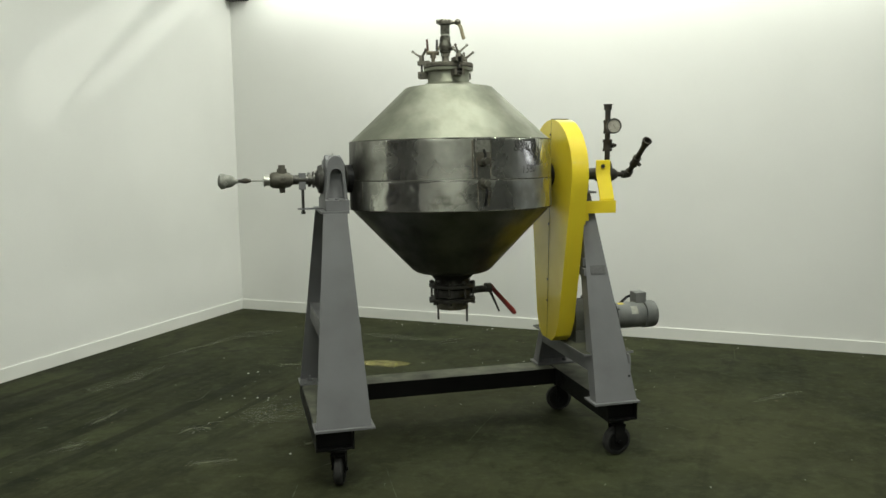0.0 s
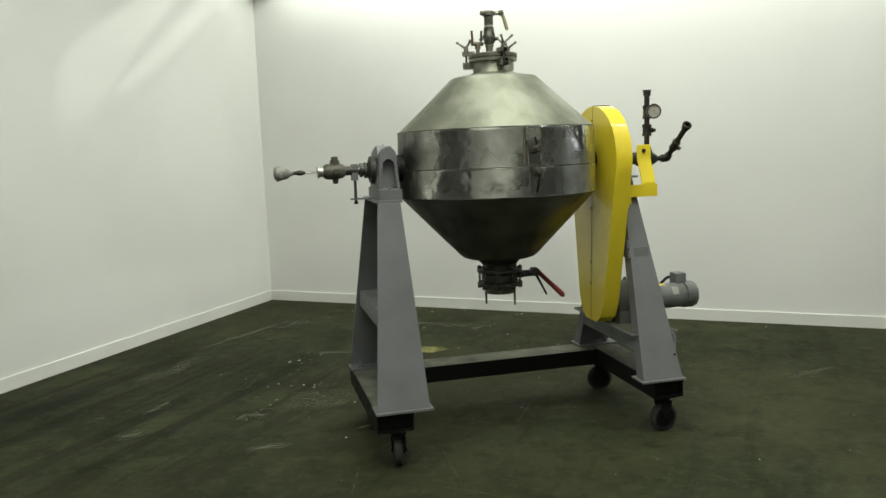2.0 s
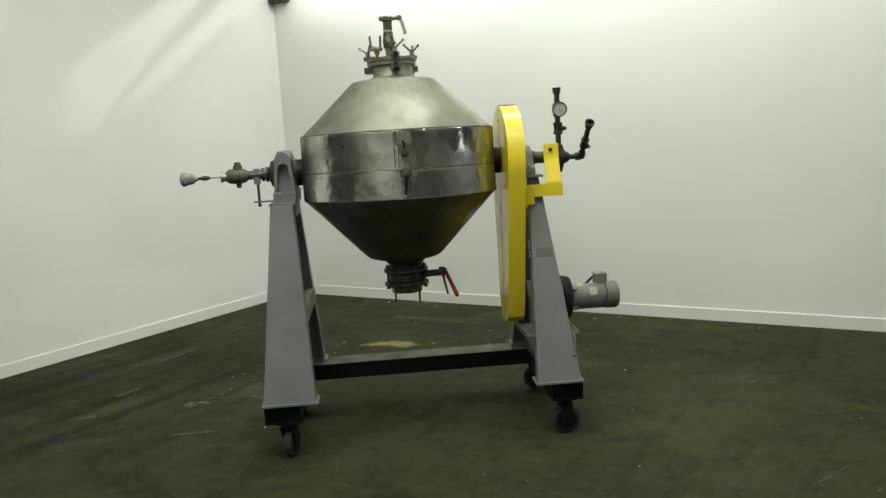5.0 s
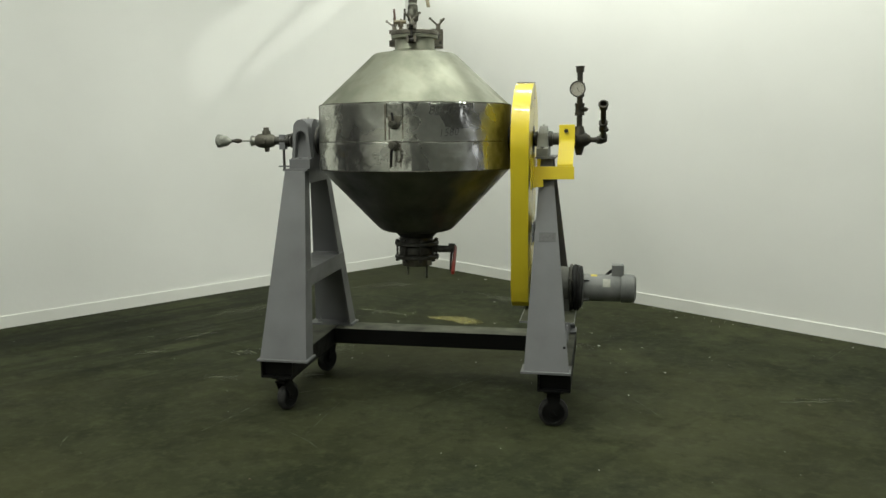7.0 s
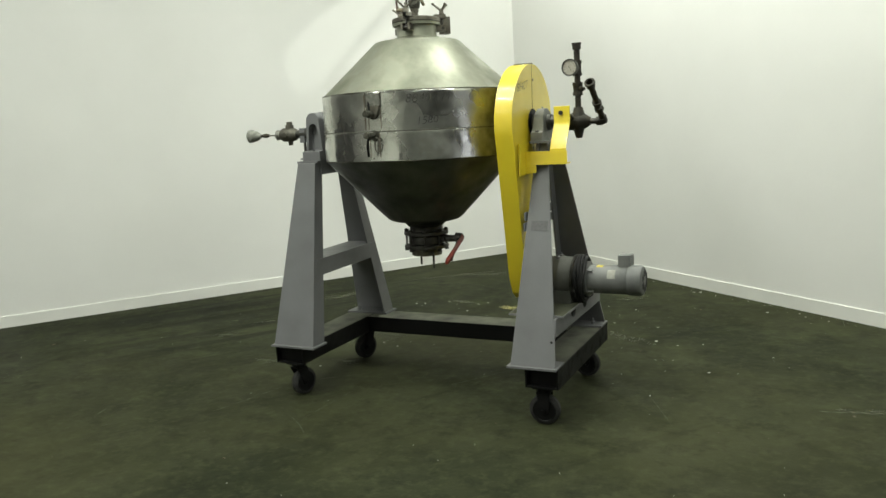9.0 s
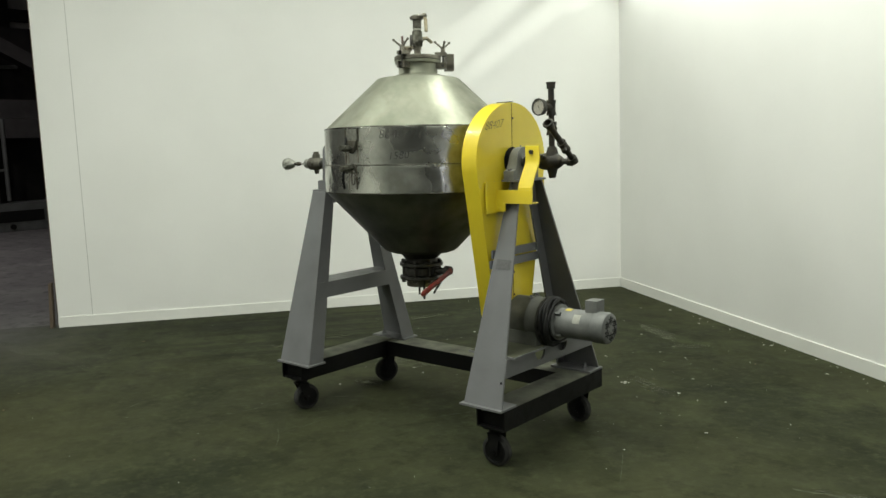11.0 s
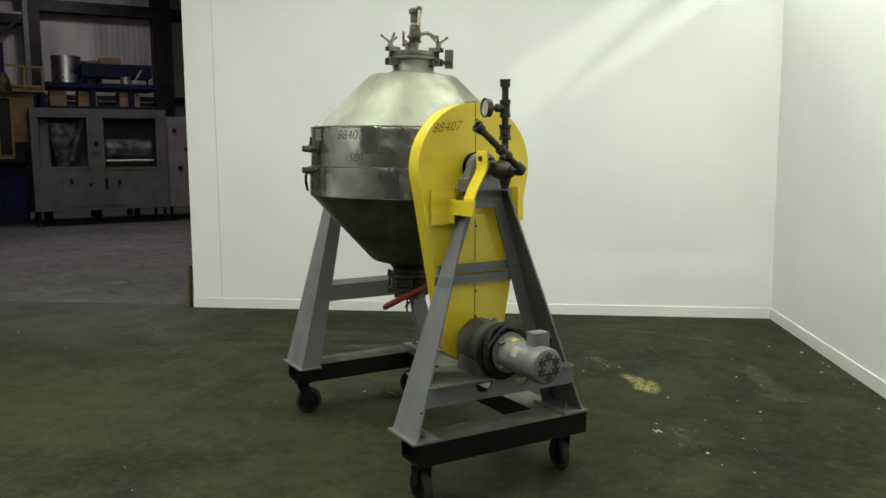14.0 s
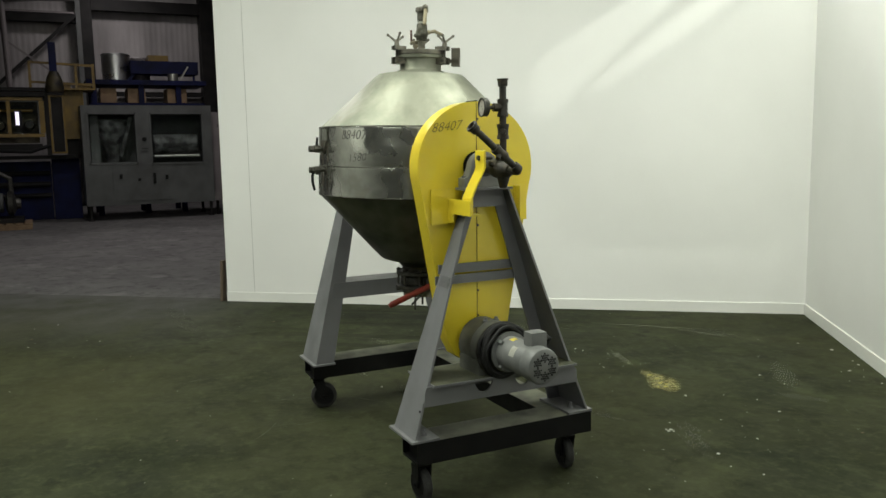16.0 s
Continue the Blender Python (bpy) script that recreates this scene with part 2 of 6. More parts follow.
def floor_material(name, base, base2, speck, streak=0.0, relief=0.002):
    mat = bpy.data.materials.new(name)
    mat.use_nodes = True
    nt = mat.node_tree
    b = nt.nodes["Principled BSDF"]
    tc = nt.nodes.new("ShaderNodeTexCoord")

    def noise_(scale, detail=8.0, rough=0.6, stretch=(1, 1, 1), turn=0.0, off=0.0):
        mp = nt.nodes.new("ShaderNodeMapping")
        mp.vector_type = "TEXTURE"
        mp.inputs["Scale"].default_value = [1 / v for v in stretch]
        mp.inputs["Rotation"].default_value = (0, 0, turn)
        mp.inputs["Location"].default_value = (off, off * 0.7, 0)
        nt.links.new(tc.outputs["Object"], mp.inputs[0])
        n = nt.nodes.new("ShaderNodeTexNoise")
        n.inputs["Scale"].default_value, n.inputs["Detail"].default_value, n.inputs["Roughness"].default_value = scale, detail, rough
        nt.links.new(mp.outputs[0], n.inputs["Vector"])
        return n.outputs["Fac"]

    def ramp_(fac, lo, hi):
        r = nt.nodes.new("ShaderNodeMapRange")
        r.inputs[1].default_value, r.inputs[2].default_value = lo, hi
        nt.links.new(fac, r.inputs[0])
        return r.outputs[0]

    def mix_(fac, a, c, amount=1.0):
        m = nt.nodes.new("ShaderNodeMix")
        m.data_type = "RGBA"
        if amount != 1.0:
            k = nt.nodes.new("ShaderNodeMath")
            k.operation = "MULTIPLY"
            k.inputs[1].default_value = amount
            nt.links.new(fac, k.inputs[0])
            fac = k.outputs[0]
        nt.links.new(fac, m.inputs["Factor"])
        for key, v in (("A", a), ("B", c)):
            if isinstance(v, tuple):
                m.inputs[key].default_value = (*v, 1)
            else:
                nt.links.new(v, m.inputs[key])
        return m.outputs["Result"]

    c = mix_(ramp_(noise_(0.9, 9, 0.65), 0.38, 0.62), base, base2)
    c = mix_(ramp_(noise_(5.0, 8, 0.7, off=3.1), 0.50, 0.66), c, tuple(v * 0.45 for v in base), 0.75)
    c = mix_(ramp_(noise_(2.2, 8, 0.7, off=9.7), 0.55, 0.72), c, tuple(v * 1.8 for v in base2), 0.6)
    if streak:
        c = mix_(ramp_(noise_(1.0, 5, 0.6, (0.4, 5.0, 1), AL, 5.0), 0.57, 0.74), c, tuple(v * 0.25 for v in base), streak)
        c = mix_(ramp_(noise_(0.8, 6, 0.65, (0.6, 3.2, 1), AR, 15.0), 0.60, 0.76), c, tuple(v * 1.7 for v in base2), streak * 0.5)
        c = mix_(ramp_(noise_(14, 6, 0.7, off=21.0), 0.50, 0.72), c, tuple(v * 1.6 for v in base2), 0.6)
        c = mix_(ramp_(noise_(0.35, 4, 0.5, off=31.0), 0.45, 0.65), c, (base2[0] * 1.25, base2[1] * 1.1, base2[2] * 0.95), 0.5)
        # paler grey, broken by noise, by the open side, past the wall's end
        mp = nt.nodes.new("ShaderNodeMapping")
        mp.vector_type = "TEXTURE"
        mp.inputs["Rotation"].default_value = (0, 0, AL)
        mp.inputs["Location"].default_value = CORNER
        nt.links.new(tc.outputs["Object"], mp.inputs[0])
        sep = nt.nodes.new("ShaderNodeSeparateXYZ")
        nt.links.new(mp.outputs[0], sep.inputs[0])
        fac = None
        for sock in (ramp_(sep.outputs[0], 4.8, 6.0), ramp_(sep.outputs[1], 2.2, 0.0), ramp_(noise_(1.3, 7, 0.65, off=41.0), 0.25, 0.58)):
            if fac is None:
                fac = sock
                continue
            k = nt.nodes.new("ShaderNodeMath")
            k.operation = "MULTIPLY"
            nt.links.new(fac, k.inputs[0])
            nt.links.new(sock, k.inputs[1])
            fac = k.outputs[0]
        c = mix_(fac, c, (0.085, 0.085, 0.08), 0.9)
        # dark tyre bands along the left wall
        fac = ramp_(noise_(1.0, 4, 0.55, (0.22, 5.6, 1), AL, 51.0), 0.48, 0.57)
        for sock in (ramp_(sep.outputs[0], 1.2, 2.4), ramp_(sep.outputs[0], 4.9, 4.0), ramp_(sep.outputs[1], 2.5, 2.0), ramp_(noise_(1.1, 5, 0.6, off=61.0), 0.28, 0.48)):
            k = nt.nodes.new("ShaderNodeMath")
            k.operation = "MULTIPLY"
            nt.links.new(fac, k.inputs[0])
            nt.links.new(sock, k.inputs[1])
            fac = k.outputs[0]
        c = mix_(fac, c, tuple(v * 0.36 for v in base), 0.6)
    c = mix_(ramp_(noise_(38, 3, 0.5, off=2.0), 0.74, 0.80), c, speck, 0.5)
    nt.links.new(c, b.inputs["Base Color"])
    b.inputs["Specular IOR Level"].default_value = 0.14
    r = nt.nodes.new("ShaderNodeMapRange")
    r.inputs[3].default_value, r.inputs[4].default_value = 0.62, 0.95
    nt.links.new(noise_(3.0, 6, 0.6, off=1.0), r.inputs[0])
    nt.links.new(r.outputs[0], b.inputs["Roughness"])
    bp = nt.nodes.new("ShaderNodeBump")
    bp.inputs["Distance"].default_value = relief
    nt.links.new(noise_(22, 6, 0.6), bp.inputs["Height"])
    nt.links.new(bp.outputs[0], b.inputs["Normal"])
    return mat


M_FLOOR = floor_material("dark_green_painted_concrete", (0.0150, 0.0180, 0.0074), (0.0350, 0.0395, 0.0178), (0.09, 0.09, 0.06), 0.65)
M_CONCRETE = floor_material("grey_concrete", (0.10, 0.096, 0.096), (0.135, 0.13, 0.127), (0.18, 0.17, 0.16), 0.0, 0.0004)


# ---------------------------------------------------------------- mesh helpers
def finish(name, bm, mat, smooth=35):
    me = bpy.data.meshes.new(name)
    bmesh.ops.recalc_face_normals(bm, faces=bm.faces[:])
    bm.to_mesh(me)
    bm.free()
    if mat:
        me.materials.append(mat)
    if smooth:
        me.polygons.foreach_set("use_smooth", [True] * len(me.polygons))
        me.set_sharp_from_angle(angle=radians(smooth))
    return me


def part(name, bm, mat, parent=None, label="", smooth=35):
    ob = new(name, finish(name, bm, mat, smooth))
    if parent:
        ob.parent = parent
    if label:
        ob["label"] = label
    return ob


def thing(name, label, category, group="", at=(0, 0, 0)):
    ob = new(name)
    ob.location = at
    return tagged(ob, label, category, group)


def box(bm, lo, hi, m=None):
    vs = [Vector((x, y, z)) for x in (lo[0], hi[0]) for y in (lo[1], hi[1]) for z in (lo[2], hi[2])]
    if m:
        vs = [m @ v for v in vs]
    v = [bm.verts.new(p) for p in vs]
    for f in ((0, 1, 3, 2), (4, 6, 7, 5), (0, 4, 5, 1), (2, 3, 7, 6), (0, 2, 6, 4), (1, 5, 7, 3)):
        bm.faces.new([v[i] for i in f])
    return bm


def bevel(bm, w, seg=2, sharp=30):
    edges = [e for e in bm.edges if len(e.link_faces) == 2 and e.calc_face_angle(0) > radians(sharp)]
    bmesh.ops.bevel(bm, geom=edges, offset=w, segments=seg, affect="EDGES", clamp_overlap=True)
    return bm


def rbox(lo, hi, w=0.004, m=None, seg=2):
    return bevel(box(bmesh.new(), lo, hi, m), w, seg)


def basis(axis):
    a = Vector(axis).normalized()
    u = a.orthogonal().normalized()
    return a, u, a.cross(u)


def lathe(bm, p0, axis, profile, seg=32):
    """Rings of (distance along the axis, radius)."""
    a, u, v = basis(axis)
    p0 = Vector(p0)
    rings = []
    for s, r in profile:
        c = p0 + a * s
        if r < 1e-5:
            rings.append([bm.verts.new(c)])
        else:
            rings.append([bm.verts.new(c + (u * math.cos(t) + v * math.sin(t)) * r) for t in (2 * math.pi * k / seg for k in range(seg))])
    for r0, r1 in zip(rings, rings[1:]):
        for k in range(seg):
            j = (k + 1) % seg
            if len(r0) == 1 and len(r1) == 1:
                continue
            if len(r0) == 1:
                bm.faces.new((r0[0], r1[k], r1[j]))
            elif len(r1) == 1:
                bm.faces.new((r0[k], r1[0], r0[j]))
            else:
                bm.faces.new((r0[k], r1[k], r1[j], r0[j]))
    for ring in (rings[0], rings[-1]):
        if len(ring) > 1:
            bm.faces.new(ring)
    return bm


def cyl(bm, p0, p1, r0, r1=None, seg=20, edge=0.0):
    p0, p1 = Vector(p0), Vector(p1)
    d = (p1 - p0).length
    r1 = r0 if r1 is None else r1
    prof = [(0, r0), (d, r1)] if not edge else [(0, r0 - edge), (edge, r0), (d - edge, r1), (d, r1 - edge)]
    return lathe(bm, p0, p1 - p0, prof, seg)


def tube(bm, pts, r, seg=10, closed=False):
    pts = [Vector(p) for p in pts]
    n = len(pts)
    rings, u = [], None
    for i, p in enumerate(pts):
        a = pts[(i + 1) % n] if closed or i < n - 1 else pts[i]
        b = pts[i - 1] if closed or i > 0 else pts[i]
        t = (a - b).normalized()
        u = t.orthogonal().normalized() if u is None else (u - t * u.dot(t)).normalized()
        w = t.cross(u)
        rr = r[i] if isinstance(r, (list, tuple)) else r
        rings.append([bm.verts.new(p + (u * math.cos(k * 2 * math.pi / seg) + w * math.sin(k * 2 * math.pi / seg)) * rr) for k in range(seg)])
    pairs = list(zip(rings, rings[1:])) + ([(rings[-1], rings[0])] if closed else [])
    for r0, r1 in pairs:
        for k in range(seg):
            j = (k + 1) % seg
            bm.faces.new((r0[k], r1[k], r1[j], r0[j]))
    if not closed:
        bm.faces.new(rings[0])
        bm.faces.new(rings[-1])
    return bm


def prism(bm, pts, shift):
    """A plate: an outline of 3D points, thickened by the vector shift."""
    lo = [bm.verts.new(Vector(p)) for p in pts]
    hi = [bm.verts.new(Vector(p) + Vector(shift)) for p in pts]
    bm.faces.new(lo)
    bm.faces.new(hi)
    n = len(pts)
    for i in range(n):
        j = (i + 1) % n
        bm.faces.new((lo[i], lo[j], hi[j], hi[i]))
    return bm


def hexbolt(bm, p, axis, r=0.009, h=0.007, seg=6):
    return cyl(bm, p, Vector(p) + Vector(axis).normalized() * h, r, r * 0.95, seg)


def wall_point(u, s, n, off, z=0.0):
    p = CORNER + u * s + n * off
    return Vector((p.x, p.y, z))


# ---------------------------------------------------------------- the large structure
FLOOR = new("floor", finish("floor", prism(bmesh.new(), [
    wall_point(UL, 16.0, NL, -0.06, 0.0), wall_point(UL, 0, NL, -0.06, 0.0) + UR * -0.1, wall_point(UR, 11.0, NR, -0.06, 0.0),
    wall_point(UR, 11.0, NR, 14.0, 0.0), wall_point(UL, 16.0, NL, 11.0, 0.0)], (0, 0, -0.006)), M_FLOOR, 0))
tagged(FLOOR, "dark green painted concrete floor, scuffed and flecked", "floor", kind="structure")
bm = bmesh.new()
box(bm, (-26, -9, -0.2), (10, 20, -0.006))
tagged(new("warehouse_ground", finish("warehouse_ground", bm, M_CONCRETE, 0)), "dusty grey concrete warehouse floor", "floor", kind="structure")


def wall(name, u, n, s0, s1, label, thick=0.12, h=WALL_H, ext=0.0):
    a, b = wall_point(u, s0, n, 0), wall_point(u, s1, n, 0)
    bm = prism(bmesh.new(), [a, b, b + Vector((0, 0, h)), a + Vector((0, 0, h))], n * -thick)
    return tagged(part(name, bm, M_WALL, None, smooth=0), label, "wall", kind="structure")


wall("wall_left", UL, NL, -0.0, LEN_L, "white painted plasterboard wall with light streaks", h=WALL_L_H)
wall("wall_right", UR, NR, 0.0, LEN_R, "white painted plasterboard wall, bright along its top")


def baseboard(name, u, n, s0, s1):
    t, h = 0.013, 0.098
    bm = bmesh.new()
    for k, (lo, hi) in enumerate(((s0, s1),)):
        a, b = wall_point(u, lo, n, 0.0), wall_point(u, hi, n, 0.0)
        prof = [(0.0015, 0), (t, 0), (t, h - 0.003), (t - 0.002, h), (0.0015, h)]
        va = [bm.verts.new(a + n * o + Vector((0, 0, z))) for o, z in prof]
        vb = [bm.verts.new(b + n * o + Vector((0, 0, z))) for o, z in prof]
        for i in range(len(prof)):
            j = (i + 1) % len(prof)
            bm.faces.new((va[i], va[j], vb[j], vb[i]))
        bm.faces.new(va)
        bm.faces.new(vb)
    return tagged(part(name, bm, M_TRIM, None, smooth=0), "white painted skirting board", "baseboard", kind="structure")


baseboard("baseboard", UL, NL, 0.016, LEN_L)
baseboard("baseboard", UR, NR, 0.018, LEN_R)

# bare timber stud at the open end of the left wall
M_WOOD = material("bare_timber", (0.11, 0.08, 0.055), 0.75, 0.0, (0.07, 0.05, 0.034), scale=10, stretch=(8, 8, 1))
a = wall_point(UL, LEN_L + 0.002, NL, -0.05)
b = wall_point(UL, LEN_L + 0.02, NL, -0.05)
tagged(part("end_stud", prism(bmesh.new(), [a, b, b + Vector((0, 0, WALL_L_H)), a + Vector((0, 0, WALL_L_H))], NL * -0.065), M_WOOD, None, smooth=0),
       "bare timber stud closing the open end of the wall", "trim", kind="structure")
a = wall_point(UL, LEN_L - 0.30, NL, 0.0015, 0.10)
b = wall_point(UL, LEN_L - 0.004, NL, 0.0015, 0.10)
tagged(part("end_panel", prism(bmesh.new(), [a, b, b + Vector((0, 0, WALL_L_H - 0.1)), a + Vector((0, 0, WALL_L_H - 0.1))], NL * 0.0012), M_WALL, None, smooth=0),
       "white painted cover panel at the wall's end", "trim", kind="structure")

M_GROOVE = material("shadowed_board_joint", (0.42, 0.42, 0.39), 0.8, 0.0, (0.3, 0.3, 0.28), scale=9)
a = wall_point(UL, LEN_L - 0.3045, NL, 0.0008, 0.10)
b = wall_point(UL, LEN_L - 0.3005, NL, 0.0008, 0.10)
tagged(part("trim", prism(bmesh.new(), [a, b, b + Vector((0, 0, WALL_L_H - 0.1)), a + Vector((0, 0, WALL_L_H - 0.1))], NL * 0.0005), M_GROOVE, None, smooth=0),
       "fine grey joint beside the cover panel", "trim", kind="structure")

# warehouse shell
M_METALWALL = material("grey_corrugated_wall", (0.34, 0.318, 0.312), 0.75, 0.0, (0.13, 0.12, 0.118), scale=0.9, bump=0.001, stretch=(1, 1, 0.3))
M_SHELL = material("dim_warehouse_lining", (0.11, 0.11, 0.11), 0.8, 0.0, (0.06, 0.06, 0.06), scale=0.5)
M_ROOF = material("pale_roof_lining", (0.45, 0.45, 0.43), 0.8, 0.0, (0.30, 0.30, 0.28), scale=0.7)
bm = bmesh.new()
n_rib, y0, y1, x_far = 200, -9.0, 20.0, -21.0
front = []
for k in range(n_rib * 4 + 1):
    y = y0 + (y1 - y0) * k / (n_rib * 4)
    front.append((x_far + (0.005 if k % 4 in (1, 2) else 0.0), y))
lo = [bm.verts.new((x, y, -0.1)) for x, y in front]
hi = [bm.verts.new((x, y, 6.5)) for x, y in front]
for k in range(len(front) - 1):
    bm.faces.new((lo[k], lo[k + 1], hi[k + 1], hi[k]))
tagged(part("wall_far", bm, M_METALWALL, None, smooth=0), "grey corrugated metal warehouse wall", "wall", kind="structure")
for nm, lo_, hi_ in (("wall_south", (-26, -9.3, -0.2), (10, -9, 6.5)), ("wall_north", (-26, 20, -0.2), (10, 20.3, 6.5)),
                     ("wall_west", (-26.3, -9, -0.2), (-26, 20, 6.5))):
    tagged(part(nm, box(bmesh.new(), lo_, hi_), M_SHELL, None, smooth=0), "pale grey warehouse wall", "wall", kind="structure")
for nm, lo_, hi_ in (("wall_behind", (-9.5, -7.6, -0.002), (0.6, -7.5, 3.3)),):
    tagged(part(nm, box(bmesh.new(), lo_, hi_), M_WALL, None, smooth=0), "white painted plasterboard partition", "wall", kind="structure")
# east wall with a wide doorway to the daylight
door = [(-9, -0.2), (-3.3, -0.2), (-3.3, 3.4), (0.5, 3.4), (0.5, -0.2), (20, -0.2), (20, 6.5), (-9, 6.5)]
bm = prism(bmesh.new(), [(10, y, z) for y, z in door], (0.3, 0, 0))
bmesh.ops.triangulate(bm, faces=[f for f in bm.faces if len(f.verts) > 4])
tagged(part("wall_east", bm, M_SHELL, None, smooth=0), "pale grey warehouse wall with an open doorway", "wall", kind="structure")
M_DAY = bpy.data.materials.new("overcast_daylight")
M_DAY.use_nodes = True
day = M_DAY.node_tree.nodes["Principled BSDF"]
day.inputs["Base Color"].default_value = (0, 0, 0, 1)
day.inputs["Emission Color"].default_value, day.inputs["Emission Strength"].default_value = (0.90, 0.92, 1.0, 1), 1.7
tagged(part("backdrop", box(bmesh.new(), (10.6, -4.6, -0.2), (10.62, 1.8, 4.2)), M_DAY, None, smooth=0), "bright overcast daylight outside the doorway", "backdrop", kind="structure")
tagged(part("ceiling", box(bmesh.new(), (-26, -9.3, 6.5), (10.3, 20.3, 6.7)), M_ROOF, None, smooth=0), "pale grey warehouse roof", "ceiling", kind="structure")

# ---------------------------------------------------------------- the double-cone blender
CX, AX = 0.02, 1.482          # vessel's centre line, height of its turning axis
MACHINE = thing("double_cone_blender", "stainless steel double cone blender on grey A-frames with black wheeled base", "industrial blender")
X, Y, Z = Vector((1, 0, 0)), Vector((0, 1, 0)), Vector((0, 0, 1))


def vessel_skin(profile, seg=160, wobble=0.0012, seed=0.0, crease=0.0):
    """A turned sheet, a little dented; crease: wedge-shaped hollows that run down a cone."""
    bm = bmesh.new()
    lathe(bm, (CX, 0, 0), Z, profile, seg)
    for v in bm.verts:
        d = Vector((v.co.x - CX, v.co.y, 0))
        if d.length > 0.18:
            k = noise.noise(Vector((v.co.x * 5.5, v.co.y * 5.5, v.co.z * 6.0 + seed))) * wobble
            if crease:
                u = d.normalized() * 2.6
                k += crease * noise.noise(Vector((u.x, u.y, v.co.z * 1.2 + seed)))
            v.co += d.normalized() * k
    return bm


def steps(a, b, n):
    return [(a[0] + (b[0] - a[0]) * k / n, a[1] + (b[1] - a[1]) * k / n) for k in range(n + 1)]


RV = 0.533
part("upper_cone", vessel_skin(steps((1.664, RV - 0.003), (1.943, 0.2315), 8) + [(1.948, 0.222), (1.954, 0.185), (1.958, 0.150), (1.963, 0.132), (1.970, 0.122)], seed=3, crease=0.0045), M_SATIN, MACHINE,
     "satin stainless steel upper cone", smooth=24)
part("upper_band", vessel_skin([(1.472, RV - 0.002)] + steps((1.474, RV), (1.664, RV), 14) + [(1.667, RV - 0.001)], wobble=0.0034), M_STEEL, MACHINE,
     "dented polished steel band with marker writing")
part("lower_band", vessel_skin([(1.322, RV - 0.006)] + steps((1.326, RV + 0.002), (1.462, RV + 0.002), 12) + [(1.470, RV + 0.0005)], wobble=0.0034, seed=7), M_STEEL, MACHINE,
     "dented polished steel band")
# underside shade is partly in this cone's darker steel colour
part("lower_cone", vessel_skin([(0.935, 0.095), (0.962, 0.12), (0.970, 0.17), (0.978, 0.195), (0.99, 0.212)] + steps((1.0, 0.222), (1.320, RV - 0.004), 8), seed=11), M_DULL_SHADED, MACHINE,
     "stainless steel lower cone, its dark floor reflection partly put into the colour")
# weld seams down the cones and band
for az in (14, 75):
    c, s = math.cos(radians(az)), math.sin(radians(az))
    bm = bmesh.new()
    tube(bm, [(CX + c * r, s * r, z) for z, r in ((1.668, RV - 0.006), (1.80, 0.3845), (1.928, 0.2455))], 0.0022, 6)
    part("weld_seam", bm, M_SATIN, MACHINE)
for az in (100, 200):
    c, s = math.cos(radians(az)), math.sin(radians(az))
    bm = bmesh.new()
    tube(bm, [(CX + c * r, s * r, z) for z, r in ((1.328, RV + 0.001), (1.466, RV + 0.001), (1.472, RV - 0.001), (1.662, RV - 0.001))], 0.0024, 6)
    part("weld_seam", bm, M_STAINED, MACHINE)
for z in (1.471, 1.323, 1.667):
    bm = bmesh.new()
    rr = RV - 0.001 if z != 1.667 else RV - 0.004
    tube(bm, [(CX + rr * math.cos(t), rr * math.sin(t), z) for t in (2 * math.pi * k / 128 for k in range(128))], 0.0034 if z != 1.667 else 0.0045, 6, True)
    part("weld_seam", bm, M_GRIME, MACHINE, "dark weld seam round the vessel")

# trunnions
for x0, x1, r in ((-0.545, -0.50, 0.072), (0.54, 0.585, 0.072)):
    part("trunnion_plate", cyl(bmesh.new(), (x0, 0, AX), (x1, 0, AX), r, edge=0.006, seg=48), M_BLACK, MACHINE, "black round trunnion plate")
part("trunnion_shaft", cyl(bmesh.new(), (-0.82, 0, AX), (-0.53, 0, AX), 0.024, seg=24), M_DARK, MACHINE)
part("trunnion_shaft", cyl(bmesh.new(), (0.56, 0, AX), (0.90, 0, AX), 0.033, seg=24), M_DARK, MACHINE)


# --- base
BASE_TOP = 0.300


def base_beam(x0, x1, y0, y1):
    bm = bmesh.new()
    z0, z1, t = 0.200, BASE_TOP, 0.009
    box(bm, (x0, y0, z1 - t), (x1, y1, z1))
    box(bm, (x0, y0, z0), (x1, y1, z0 + t))
    box(bm, (x0, y0, z0 + t), (x0 + t, y1, z1 - t))
    box(bm, (x1 - t, y0, z0 + t), (x1, y1, z1 - t))
    box(bm, (x0 + t, y0 + 0.03, z0 + t), (x1 - t, y0 + 0.034, z1 - t))
    box(bm, (x0 + t, y1 - 0.034, z0 + t), (x1 - t, y1 - 0.03, z1 - t))
    beam = part("base_beam", bm, M_BLACK, MACHINE, "black steel base beam")
    part("dust_layer", box(bmesh.new(), (x0 + 0.004, y0 + 0.004, z1 + 0.0002), (x1 - 0.004, y1 - 0.004, z1 + 0.0012)), M_BEAMDUST, beam, "grey dust on the beam's top")
    return beam


base_beam(-0.775, -0.59, -0.436, 0.470)
base_beam(0.742, 0.912, -0.432, 0.486)
beam = part("cross_beam", rbox((-0.588, 0.282, 0.204), (0.740, 0.455, BASE_TOP - 0.002), 0.004), M_BLACK, MACHINE, "black steel beam joining the two base beams")
part("dust_layer", box(bmesh.new(), (-0.585, 0.286, BASE_TOP - 0.0018), (0.737, 0.451, BASE_TOP - 0.0008)), M_BEAMDUST, beam, "grey dust on the beam's top")


